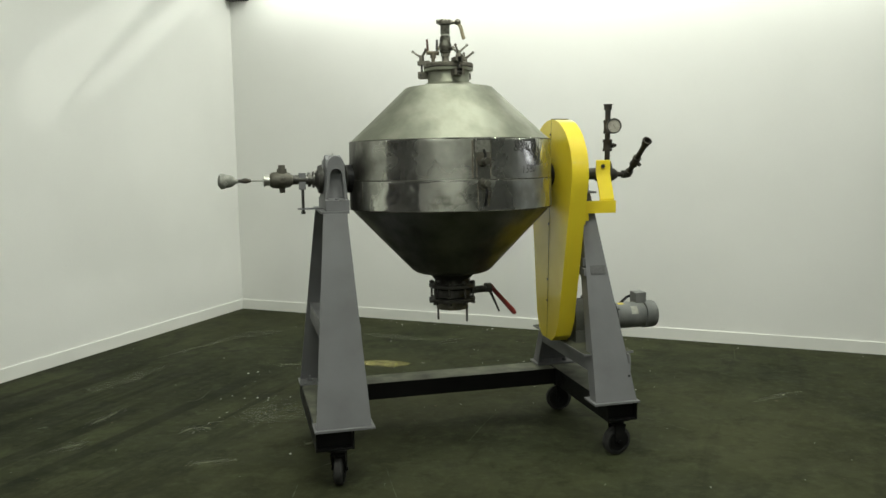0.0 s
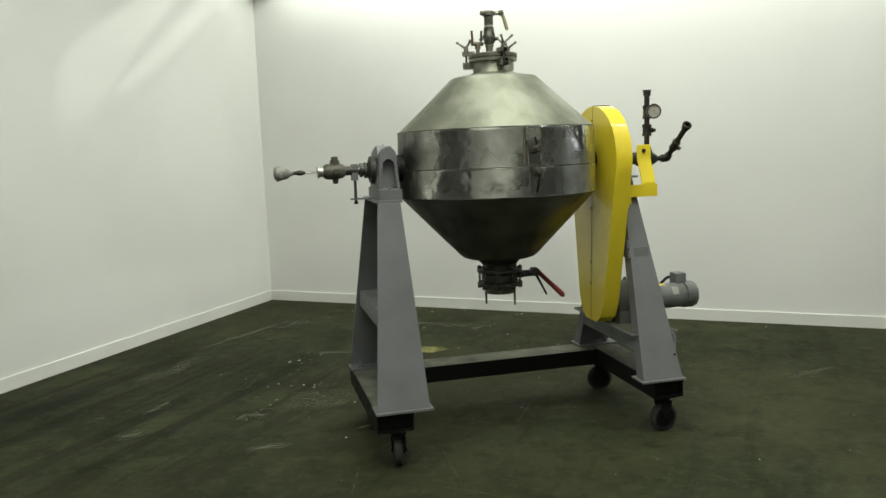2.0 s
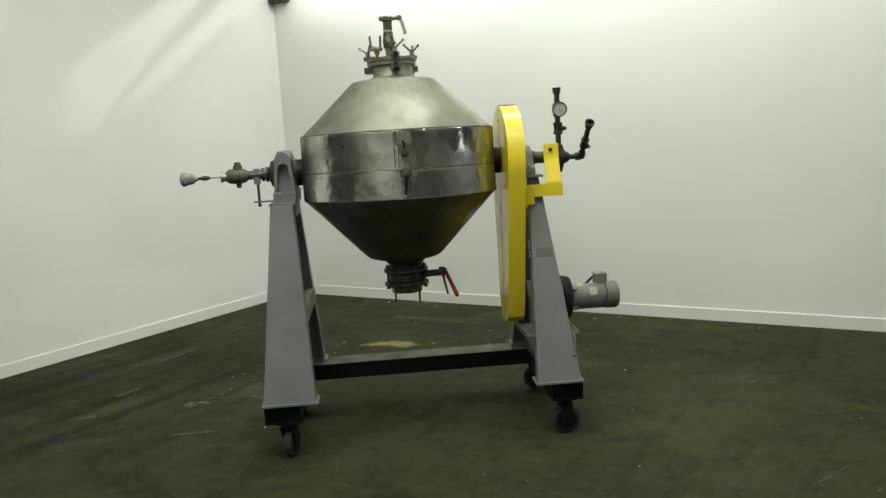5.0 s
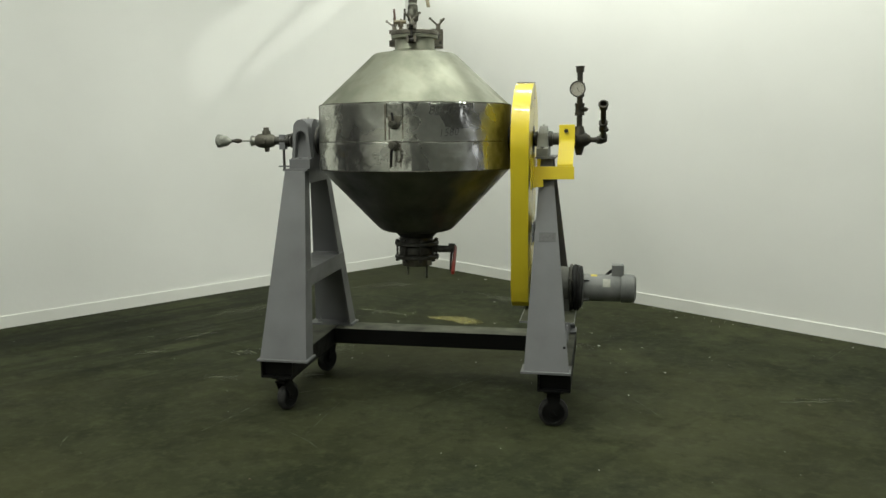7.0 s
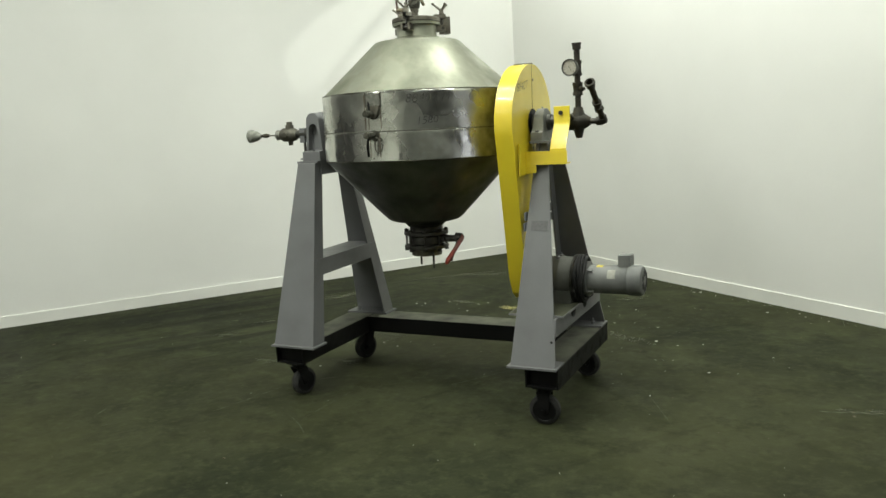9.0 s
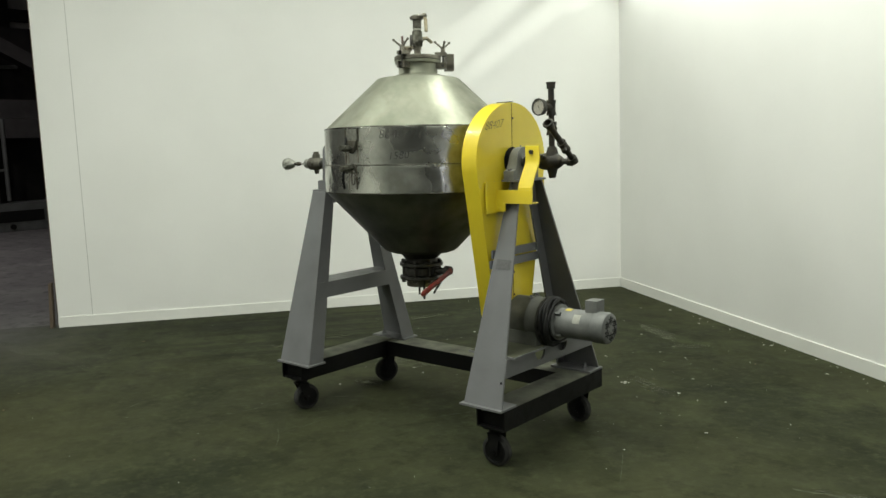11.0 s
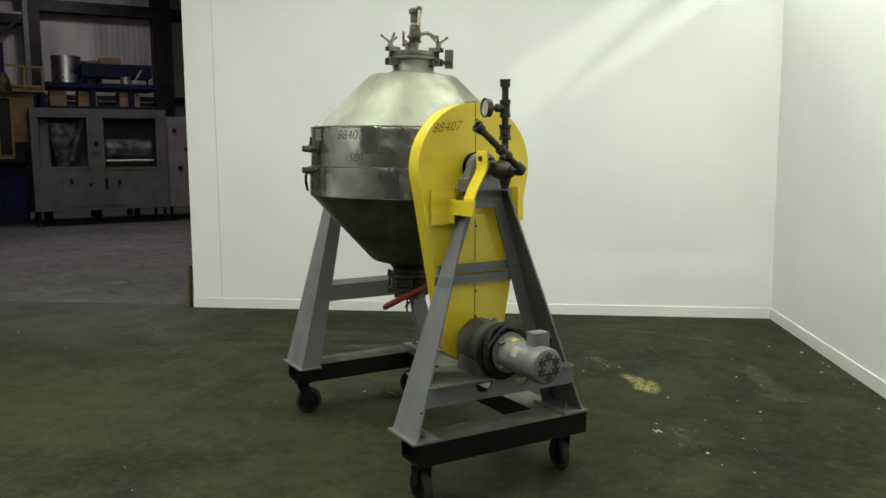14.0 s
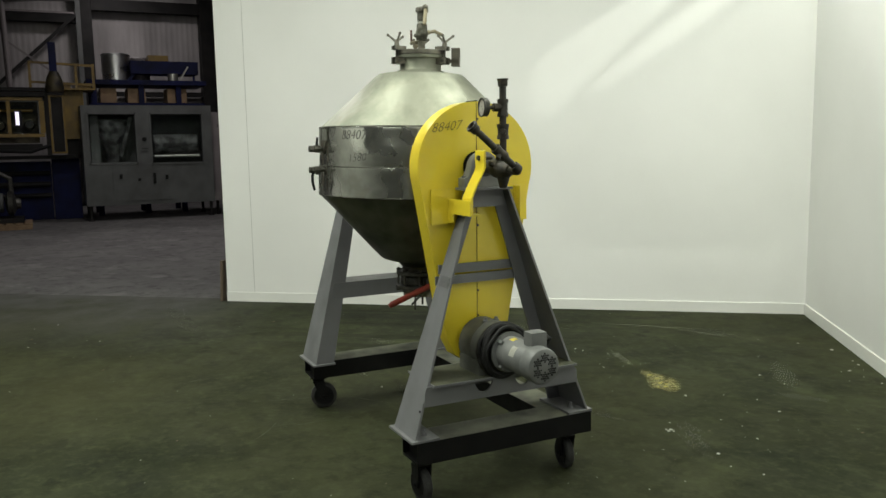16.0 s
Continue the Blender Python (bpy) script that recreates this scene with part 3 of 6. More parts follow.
# --- A-frames
def lerp(a, b, t):
    return a + (b - a) * t


def leg(xi_b, xo_b, xi_t, xo_t, y_b, y_t, z_t, side, depth_b, depth_t):
    """An angle-section leg: a tapered plate across, with a flange along its inner edge. side -1: the front leg."""
    z_b, t = BASE_TOP + 0.0115, 0.010
    sy = side
    bm = bmesh.new()
    sx = 1 if xo_b > xi_b else -1
    prism(bm, [(xi_b, sy * y_b, z_b), (xo_b, sy * y_b, z_b), (xo_t, sy * y_t, z_t), (xi_t, sy * y_t, z_t)], (0, -sy * t, 0))
    prism(bm, [(xi_b, sy * (y_b - t), z_b), (xi_b, sy * (y_b - depth_b), z_b), (xi_t, sy * (y_t - depth_t), z_t), (xi_t, sy * (y_t - t), z_t)], (sx * t, 0, 0))
    lg = part("leg", bevel(bm, 0.0015, 1), M_GREY, MACHINE, "grey painted tapered steel leg")
    lo, hi = sorted((xi_b - sx * 0.015, xo_b + sx * 0.01))
    fy0, fy1 = sorted((sy * (y_b + 0.02), sy * (y_b - 0.115)))
    foot = part("foot_plate", rbox((lo, fy0, BASE_TOP + 0.0014), (hi, fy1, z_b), 0.002), M_GREY, lg, "grey painted foot plate")
    bx, by = xo_b - sx * 0.05, sy * (y_b - 0.065)
    bm = lathe(bmesh.new(), (bx, by, z_b + 0.0005), Z, [(0, 0.014), (0.0135, 0.013), (0.0136, 0.007), (0.030, 0.007)], 6)
    part("bolt", bm, M_GREY, lg)
    return lg


for side in (-1, 1):
    leg(-0.506, -0.772, -0.565, -0.682, 0.445 if side < 0 else 0.462, 0.196 if side < 0 else 0.208, 1.318, side, 0.11, 0.07)
    lg = leg(0.672, 0.903, 0.726, 0.786, 0.440 if side < 0 else 0.472, 0.085 if side < 0 else 0.114, 1.380, side, 0.078, 0.070)
    if side < 0:
        part("name_plate", rbox((-0.044, -0.003, -0.025), (0.044, -0.0003, 0.025), 0.0008, pose(0.774, -0.2190, 0.975) @ Matrix.Rotation(-math.atan2(0.355, 1.0685), 4, "X")), M_PLATE, lg,
             "dull rectangular maker's plate")
        cyl_bm = cyl(bmesh.new(), (0.876, -0.4040, 0.43), (0.876, -0.3990, 0.431), 0.006, 0.006, 10)
        part("hole_plug", cyl_bm, M_BLACK, lg)

# left frame: head plates, cross member
part("head_plate", rbox((-0.690, -0.190, 1.3185), (-0.552, 0.210, 1.330), 0.002), M_GREY, MACHINE, "grey painted bearing plate")
bm = bmesh.new()
prism(bm, [(-0.564, -0.150, 1.3175), (-0.564, 0.150, 1.3175), (-0.564, 0.150, 1.25), (-0.564, -0.150, 1.25)], (0.008, 0, 0))
part("gusset", bm, M_GREY, MACHINE)
bm = bmesh.new()
prism(bm, [(-0.715, -0.335, 0.688), (-0.715, 0.358, 0.688), (-0.715, 0.335, 0.782), (-0.715, -0.311, 0.782)], (0.187, 0, 0))
bevel(bm, 0.004)
part("cross_member", bm, M_GREY, MACHINE, "grey painted box cross member")

# right frame: head, twin bars, motor shelf
part("head_plate", rbox((0.700, -0.122, 1.3805), (0.806, 0.118, 1.391), 0.002), M_GREY, MACHINE, "grey painted bearing plate")
bm = bmesh.new()
prism(bm, [(0.737, -0.100, 1.380), (0.737, 0.100, 1.380), (0.737, 0.118, 1.300), (0.737, -0.118, 1.300)], (0.008, 0, 0))
part("gusset", bm, M_GREY, MACHINE, "grey painted gusset under the bearing")
for z0, z1 in ((0.998, 1.040), (0.947, 0.988)):
    yb = 0.100 + (1.380 - z0) * 0.326 - 0.012
    part("cross_bar", rbox((0.691, -yb, z0), (0.700, yb, z1), 0.0015), M_GREY, MACHINE, "grey painted flat cross bar")
shelf = part("motor_shelf", rbox((0.640, -0.352, 0.541), (0.924, 0.395, 0.551), 0.002), M_GREY, MACHINE, "grey painted motor shelf")
part("dust_layer", box(bmesh.new(), (0.645, -0.348, 0.5512), (0.921, 0.391, 0.552)), M_DUST, shelf, "olive dust on the motor shelf")


def skirt():
    """An upright plate under the shelf, with two half-round notches in its upper edge."""
    y0, y1, z0, z1, x0, t = -0.384, 0.414, 0.452, 0.5405, 0.884, 0.010
    edge = [(y0, z1 - 0.03), (y0 + 0.010, z1)]
    for hy, r in ((-0.091, 0.047), (0.115, 0.045)):
        edge += [(hy - r * math.cos(radians(d)), z1 - 1.3 * r * math.sin(radians(d))) for d in range(0, 181, 15)]
    edge += [(y1 - 0.028, z1), (y1, z0 + 0.06)]
    bm = bmesh.new()
    rows = [[bm.verts.new((x, y, z)) for x, z in ((x0, z0), (x0 + t, z0), (x0 + t, ze), (x0, ze))] for y, ze in edge]
    for p, q in zip(rows, rows[1:]):
        for k in range(4):
            bm.faces.new((p[k], p[(k + 1) % 4], q[(k + 1) % 4], q[k]))
    bm.faces.new(rows[0][::-1])
    bm.faces.new(rows[-1])
    return bm


part("shelf_skirt", skirt(), M_GREY, MACHINE, "grey painted skirt with two round notches", smooth=20)
part("shelf_skirt", box(bmesh.new(), (0.682, -0.352, 0.452), (0.690, 0.372, 0.5405)), M_GREY, MACHINE)


# --- casters
def caster(x, y, turn, swing):
    """turn: where the wheel's axle points; swing: the offset of the wheel from the pivot."""
    m = pose(x, y, 0, 0, 0, turn)
    bm = bmesh.new()
    px, py = swing
    box(bm, (px - 0.05, py - 0.045, 0.191), (px + 0.05, py + 0.045, 0.1995))
    cyl(bm, (px, py, 0.172), (px, py, 0.191), 0.035, 0.042, 20)
    for s in (-1, 1):
        prism(bm, [(0.020 - 0.038, s * 0.030, 0.078), (0.022, s * 0.030, 0.070), (px + 0.035, s * 0.030, 0.172), (px - 0.035, s * 0.030, 0.172)], (0, s * 0.005, 0))
    box(bm, (px - 0.035, -0.035, 0.166), (px + 0.035, 0.035, 0.173))
    for v in bm.verts:
        v.co = m @ v.co
    fork = part("caster", bm, M_BLACK, MACHINE, "black swivel caster")
    bm = bmesh.new()
    lathe(bm, m @ Vector((0, -0.0225, 0.078)), m.to_3x3() @ Y, [(0, 0.058), (0.003, 0.070), (0.010, 0.0775), (0.035, 0.0775), (0.042, 0.070), (0.045, 0.058)], 40)
    wheel = part("wheel", bm, M_TREAD, fork, "worn grey rubber wheel")
    bm = bmesh.new()
    for s in (-1, 1):
        lathe(bm, m @ Vector((0, s * 0.0225, 0.078)), m.to_3x3() @ Y * s, [(0.0005, 0.060), (0.003, 0.056), (-0.004, 0.048), (-0.004, 0.024), (0.006, 0.020), (0.007, 0.0)], 32)
        cyl(bm, m @ Vector((0, s * 0.030, 0.078)), m @ Vector((0, s * 0.041, 0.078)), 0.010, 0.010, 6)
    part("hub", bm, M_BLACK, fork, "black wheel hub")
    return fork


caster(0.822, -0.376, 4, (0.0, 0.0))
caster(0.812, 0.40, -8, (0.012, 0.0))
caster(-0.655, -0.358, 74, (-0.03, 0.0))
caster(-0.668, 0.352, 66, (0.02, 0.0))


# --- drive guard
def guard_outline():
    pts = []
    R, zc = 0.298, AX
    for k in range(0, 41):
        a = radians(-16 + (212) * k / 40)
        pts.append((R * math.cos(a), zc + R * math.sin(a)))
    pts += [(-0.160, 0.690), (-0.118, 0.600), (-0.070, 0.566), (0.070, 0.566), (0.118, 0.600), (0.160, 0.690)]
    return pts


def guard():
    bm = bmesh.new()
    pts = guard_outline()

    def x_in(z):
        return lerp(0.572, 0.591, (z - 0.56) / 1.22)

    lo = [bm.verts.new((x_in(z), y, z)) for y, z in pts]
    hi = [bm.verts.new((x_in(z) + 0.093, y, z)) for y, z in pts]
    bm.faces.new(lo)
    bm.faces.new(hi)
    n = len(pts)
    for i in range(n):
        j = (i + 1) % n
        bm.faces.new((lo[i], lo[j], hi[j], hi[i]))
    bevel(bm, 0.004, 2, 40)
    bmesh.ops.triangulate(bm, faces=[f for f in bm.faces if len(f.verts) > 4])
    return bm


GUARD = part("drive_guard", guard(), M_YELLOW, MACHINE, "yellow painted teardrop chain guard", smooth=25)
M_SEAM = material("dark_joint_line", (0.05, 0.035, 0.01), 0.8, 0.0, (0.1, 0.07, 0.01), scale=40)
for s, off in ((1, 0.0933), (-1, -0.0005)):
    bm = bmesh.new()
    prism(bm, [(lerp(0.572, 0.591, (z - 0.56) / 1.22) + off, y, z) for y, z in ((-0.0018, 0.57), (0.0018, 0.57), (0.0018, 1.776), (-0.0018, 1.776))], (0.0006 * s, 0, 0))
    part("guard_joint", bm, M_SEAM, GUARD, "dark joint line between the guard's halves")
    for z in (1.70, 1.21, 0.90, 0.78):
        part("bolt", hexbolt(bmesh.new(), (lerp(0.572, 0.591, (z - 0.56) / 1.22) + off + 0.0008 * s, 0.004, z), X * s, 0.006, 0.004), M_DARK, GUARD)
part("guard_lip", rbox((0.590, -0.004, 1.7795), (0.690, 0.002, 1.7845), 0.001), M_DARK, GUARD, "dark metal lip on the guard's top")
# black disc on the outer face for the dark hole round the shaft
part("shaft_hole", cyl(bmesh.new(), (0.6815, 0, AX), (0.6822, 0, AX), 0.072, seg=40), M_BLACK, GUARD, "black disc for the dark of the guard's shaft opening")


# --- bearings
M_PALEGREY = material("pale_grey_cast_paint", (0.21, 0.215, 0.195), 0.5, 0.0, (0.14, 0.143, 0.13), scale=16, bump=0.0006, rough2=0.65)
def pillow(xc, w, z0, ztop, half, label, narrow=1.0, paint=None, foot=0.042):
    """A bearing block on the plate at height z0, bored along x."""
    bm = bmesh.new()
    h = ztop - AX
    prof = [(-half, z0), (half, z0), (half, z0 + foot), (half * 0.80, z0 + foot + 0.008)]
    for k in range(0, 13):
        a = math.pi * k / 12
        prof.append((h * math.cos(a), AX + h * math.sin(a)))
    prof += [(-half * 0.80, z0 + foot + 0.008), (-half, z0 + foot)]
    prism(bm, [(xc - w / 2, y, z) for y, z in prof], (w, 0, 0))
    for v in bm.verts:
        if v.co.z > z0 + foot + 0.003:
            k = lerp(1.0, 0.66, min(1.0, (v.co.z - z0 - foot - 0.003) / (ztop - z0 - foot - 0.003)))
            v.co.x = xc + (v.co.x - xc) * k
            v.co.y *= narrow
    bevel(bm, 0.007, 2, 25)
    bmesh.ops.triangulate(bm, faces=[f for f in bm.faces if len(f.verts) > 4])
    body = part("bearing_block", bm, paint or M_GREY, MACHINE, label)
    for s in (-1, 1):
        part("bearing_collar", cyl(bmesh.new(), (xc + s * w / 2, 0, AX), (xc + s * (w / 2 + 0.018), 0, AX), h * 0.62, h * 0.56, 28), M_DARK, body, "dark bearing collar")
        part("bolt", hexbolt(bmesh.new(), (xc, s * half * 0.88, z0 + foot + 0.0005), Z, 0.012, 0.010), M_GREY, body)
    part("grease_nipple", cyl(bmesh.new(), (xc, 0, ztop - 0.002), (xc, 0, ztop + 0.009), 0.004, 0.003, 8), M_ZINC, body)
    return body


pb = pillow(-0.606, 0.118, 1.3305, 1.605, 0.166, "grey painted cast bearing block", 0.70, None, 0.052)
for s in (-1, 1):
    outer = [(-0.056, 1.386), (-0.051, 1.44), (-0.045, 1.52)] + [(-0.043 * math.cos(math.pi * k / 12), 1.553 + 0.048 * math.sin(math.pi * k / 12)) for k in range(13)] + [(0.045, 1.52), (0.051, 1.44), (0.056, 1.386)]
    inner = [(-0.040, 1.386), (-0.037, 1.43), (-0.032, 1.48)] + [(-0.030 * math.cos(math.pi * k / 12), 1.505 + 0.034 * math.sin(math.pi * k / 12)) for k in range(13)] + [(0.032, 1.48), (0.037, 1.43), (0.040, 1.386)]
    bm = bmesh.new()
    loops = [[bm.verts.new((-0.606 + x, s * y, z)) for x, z in c] for c, y in ((outer, 0.130), (inner, 0.130), (inner, 0.080), (outer, 0.080))]
    for p, q in zip(loops, loops[1:] + loops[:1]):
        for k in range(len(p) - 1):
            bm.faces.new((p[k], p[k + 1], q[k + 1], q[k]))
    for k in (0, -1):
        bm.faces.new([lp[k] for lp in loops])
    bevel(bm, 0.004, 2, 40)
    part("bearing_rib", bm, M_GREY, pb, "raised arch on the bearing block")
pillow(0.735, 0.062, 1.3915, 1.552, 0.108, "small pale grey cast bearing block", 1.0, M_PALEGREY)

# --- left-hand fittings along the axis
bm = bmesh.new()
lathe(bm, (-0.957, 0, AX), X, [(0, 0.026), (0.002, 0.031), (0.010, 0.031), (0.010, 0.026), (0.034, 0.026)], 24)
part("end_collar", bm, M_ZINC, MACHINE, "pale metal collar")
bm = bmesh.new()
lathe(bm, (-0.925, 0, AX), X, [(0, 0.030), (0.015, 0.040), (0.06, 0.043), (0.10, 0.036), (0.115, 0.024), (0.14, 0.022)], 24)
cyl(bm, (-0.864, 0, AX), (-0.864, 0, AX + 0.058), 0.028, 0.024, 20)
cyl(bm, (-0.864, 0, AX + 0.058), (-0.864, 0, AX + 0.076), 0.018, 0.017, 8)
cyl(bm, (-0.864, 0, AX - 0.064), (-0.864, 0, AX), 0.013, 0.022, 8)
cyl(bm, (-0.864, -0.052, AX), (-0.864, 0, AX), 0.012, 0.018, 12)
part("cross_fitting", bm, M_PIPE, MACHINE, "weathered iron cross fitting")
cyl_ = cyl(bmesh.new(), (-0.83, 0, AX), (-0.66, 0, AX), 0.0215, seg=20)
part("inlet_pipe", cyl_, M_ZINC, MACHINE, "grey inlet pipe")
bm = bmesh.new()
lathe(bm, (-0.735, 0, AX), X, [(0, 0.022), (0, 0.037), (0.014, 0.037), (0.014, 0.026), (0.024, 0.026), (0.024, 0.042), (0.034, 0.042), (0.034, 0.03), (0.05, 0.052), (0.078, 0.058), (0.085, 0.04)], 28)
part("packing_gland", bm, M_DARK, MACHINE, "dark packing gland")
bm = rbox((-0.780, -0.022, AX - 0.050), (-0.747, 0.022, AX + 0.034), 0.003)
part("clamp_block", bm, M_GREY, MACHINE, "grey clamp block")
bm = bmesh.new()
cyl(bm, (-0.762, 0, 1.312), (-0.762, 0, AX - 0.05), 0.0075, seg=12)
cyl(bm, (-0.762, 0, 1.308), (-0.762, 0, 1.320), 0.011, 0.011, 6)
part("stay_rod", bm, M_DARK, MACHINE)
part("stay_arm", rbox((-0.790, -0.018, 1.3305), (-0.66, 0.018, 1.338), 0.002), M_GREY, MACHINE, "grey flat stay arm")
part("probe_rod", cyl(bmesh.new(), (-1.02, 0, AX), (-0.95, 0, AX), 0.0045, seg=12), M_ZINC, MACHINE)
bm = bmesh.new()
lathe(bm, (-1.062, 0, AX), X, [(-0.02, 0.008), (0, 0.009), (0.002, 0.012), (0.022, 0.014), (0.045, 0.007)], 16)
part("probe_nut", bm, M_IRON, MACHINE, "dark hexagonal nut")
bm = bmesh.new()
lathe(bm, (-1.178, 0, AX), X, [(0, 0.014), (0.004, 0.026), (0.012, 0.035), (0.022, 0.038), (0.034, 0.038), (0.036, 0.033), (0.060, 0.031), (0.075, 0.024), (0.086, 0.014), (0.098, 0.011)], 28)
cyl(bm, (-1.140, -0.036, AX - 0.012), (-1.140, 0, AX - 0.008), 0.010, 0.012, 14)
lathe(bm, (-1.165, 0, AX), X, [(0, 0.030), (0.0, 0.0395), (0.009, 0.0395), (0.009, 0.030)], 28)
part("probe_head", bm, M_CAST, MACHINE, "grey cast temperature probe head")

# --- right-hand steam fittings
PX = 0.925
bm = bmesh.new()
lathe(bm, (0.850, 0, AX - 0.006), X, [(0, 0.030), (0.012, 0.038), (0.04, 0.043), (0.085, 0.043), (0.112, 0.035), (0.128, 0.025), (0.134, 0.021)], 24)
cyl(bm, (PX, 0, AX), (PX, 0, AX + 0.066), 0.040, 0.022, 20)
cyl(bm, (PX, 0, AX - 0.088), (PX, 0, AX), 0.016, 0.040, 14)
cyl(bm, (0.90, -0.055, AX + 0.02), (0.90, 0, AX), 0.010, 0.016, 10)
part("union_body", bm, M_IRON, MACHINE, "dark iron rotary union")
bm = bmesh.new()
cyl(bm, (PX, 0, AX + 0.05), (PX, 0, 1.85), 0.0150, seg=18)
lathe(bm, (PX, 0, 1.830), Z, [(0, 0.0155), (0.002, 0.021), (0.026, 0.022), (0.028, 0.0245), (0.034, 0.0245), (0.034, 0.018), (0.022, 0.015)], 20)
part("riser_pipe", bm, M_IRON, MACHINE, "dark rusty riser pipe")
bm = bmesh.new()
lathe(bm, (PX, 0, 1.605), Z, [(0, 0.017), (0, 0.026), (0.012, 0.026), (0.02, 0.023), (0.045, 0.023), (0.052, 0.026), (0.066, 0.026), (0.066, 0.017)], 20)
cyl(bm, (PX, 0, 1.637), (PX + 0.032, -0.020, 1.637), 0.016, 0.013, 12)
cyl(bm, (PX + 0.032, -0.020, 1.637), (PX + 0.042, -0.026, 1.637), 0.009, 0.009, 6)
part("pipe_tee", bm, M_IRON, MACHINE, "dark iron tee with a plug")
bm = bmesh.new()
lathe(bm, (PX, 0, 1.702), Z, [(0, 0.017), (0, 0.024), (0.012, 0.024), (0.02, 0.021), (0.055, 0.021), (0.063, 0.024), (0.075, 0.024), (0.075, 0.017)], 20)
cyl(bm, (PX, 0, 1.742), (PX - 0.004, -0.045, 1.742), 0.018, 0.018, 14)
cyl(bm, (PX - 0.004, -0.045, 1.742), (PX - 0.006, -0.072, 1.742), 0.009, 0.009, 10)
part("pipe_tee", bm, M_IRON, MACHINE, "dark iron tee carrying the gauge")
g0, gd = Vector((PX - 0.006, -0.072, 1.742)), Vector((-0.12, -1, 0.02)).normalized()
bm = bmesh.new()
lathe(bm, g0, gd, [(0, 0.018), (0.002, 0.037), (0.004, 0.039), (0.022, 0.039), (0.026, 0.042), (0.030, 0.041), (0.030, 0.036), (0.024, 0.035)], 36)
gauge = part("pressure_gauge", bm, M_DARK, MACHINE, "round pressure gauge with dark rim")
bm = bmesh.new()
lathe(bm, g0 + gd * 0.0245, gd, [(0, 0.0348), (0.001, 0.0348)], 36)
face = part("gauge_face", bm, M_FACE, gauge, "pale gauge dial")
a_, u_, v_ = gd, gd.cross(Z).normalized(), Z
bm = bmesh.new()
c0 = g0 + gd * 0.0258
for k in range(11):
    t = radians(-135 + 27 * k)
    d = u_ * math.sin(t) + v_ * math.cos(t)
    s_ = d.cross(gd)
    prism(bm, [c0 + d * 0.026 + s_ * 0.0008, c0 + d * 0.026 - s_ * 0.0008, c0 + d * 0.032 - s_ * 0.0008, c0 + d * 0.032 + s_ * 0.0008], gd * 0.0004)
d = u_ * math.sin(radians(-150)) + v_ * math.cos(radians(-150))
s_ = d.cross(gd)
prism(bm, [c0 - d * 0.008 + s_ * 0.0015, c0 - d * 0.008 - s_ * 0.0015, c0 + d * 0.025, c0 + d * 0.0251], gd * 0.0006)
part("needle", bm, M_INK, gauge, "black needle and scale marks")
# side branch: along x, then up and towards the front
E1, H1 = Vector((1.052, 0.0, AX - 0.007)), Vector((1.050, -0.222, 1.662))
hd = (H1 - E1).normalized()
bm = bmesh.new()
tube(bm, [(0.96, 0, AX - 0.006), (1.03, 0, AX - 0.007), E1 + Vector((-0.008, 0, 0)) + hd * 0.004, E1 + hd * 0.02, E1 + hd * 0.05], 0.0145, 14)
part("branch_pipe", bm, M_IRON, MACHINE, "dark iron branch pipe")
bm = bmesh.new()
tube(bm, [(1.018, 0, AX - 0.007), (1.040, 0, AX - 0.007), E1 + hd * 0.004, E1 + hd * 0.030], [0.022, 0.0225, 0.0225, 0.022], 16)
part("pipe_elbow", bm, M_IRON, MACHINE, "dark iron elbow")
bm = bmesh.new()
cyl(bm, E1 + hd * 0.03, H1 - hd * 0.03, 0.0145, seg=16)
part("branch_pipe", bm, M_IRON, MACHINE, "dark iron branch pipe")
bm = bmesh.new()
L = (H1 - E1).length
lathe(bm, E1 + hd * (L * 0.30), hd, [(0, 0.015), (0, 0.023), (0.012, 0.023), (0.02, 0.02), (0.04, 0.02), (0.048, 0.023), (0.060, 0.023), (0.060, 0.015)], 18)
cc = E1 + hd * (L * 0.30 + 0.03)
cyl(bm, cc, cc + Vector((0.02, -0.022, -0.025)), 0.013, 0.010, 10)
part("pipe_tee", bm, M_IRON, MACHINE, "dark iron tee with a plug")
bm = bmesh.new()
lathe(bm, H1 - hd * 0.034, hd, [(0, 0.0155), (0.002, 0.021), (0.022, 0.022), (0.026, 0.026), (0.034, 0.026), (0.036, 0.0245), (0.036, 0.0185), (0.006, 0.0165)], 22)
part("pipe_coupling", bm, M_IRON, MACHINE, "open dark iron coupling with worn rim")

# --- yellow torque arm
bm = bmesh.new()
path = [(-0.083, 1.556), (-0.083, 1.485), (-0.090, 1.465), (-0.128, 1.395), (-0.146, 1.352), (-0.146, 1.275)]
outer = [(0.832, y, z) for y, z in path]
prev = None
for (y, z), x0, x1 in zip(path, (0.822, 0.822, 0.822, 0.819, 0.817, 0.817), (0.904, 0.904, 0.904, 0.901, 0.899, 0.899)):
    ring = [bm.verts.new((x0, y, z)), bm.verts.new((x1, y, z)), bm.verts.new((x1, y + 0.009, z + 0.003)), bm.verts.new((x0, y + 0.009, z + 0.003))]
    if prev:
        for k in range(4):
            bm.faces.new((prev[k], prev[(k + 1) % 4], ring[(k + 1) % 4], ring[k]))
    else:
        bm.faces.new(ring)
    prev = ring
bm.faces.new(prev)
arm = part("torque_arm", bevel(bm, 0.0015, 1), M_YELLOW, MACHINE, "bent yellow torque arm", smooth=20)
bm = bmesh.new()
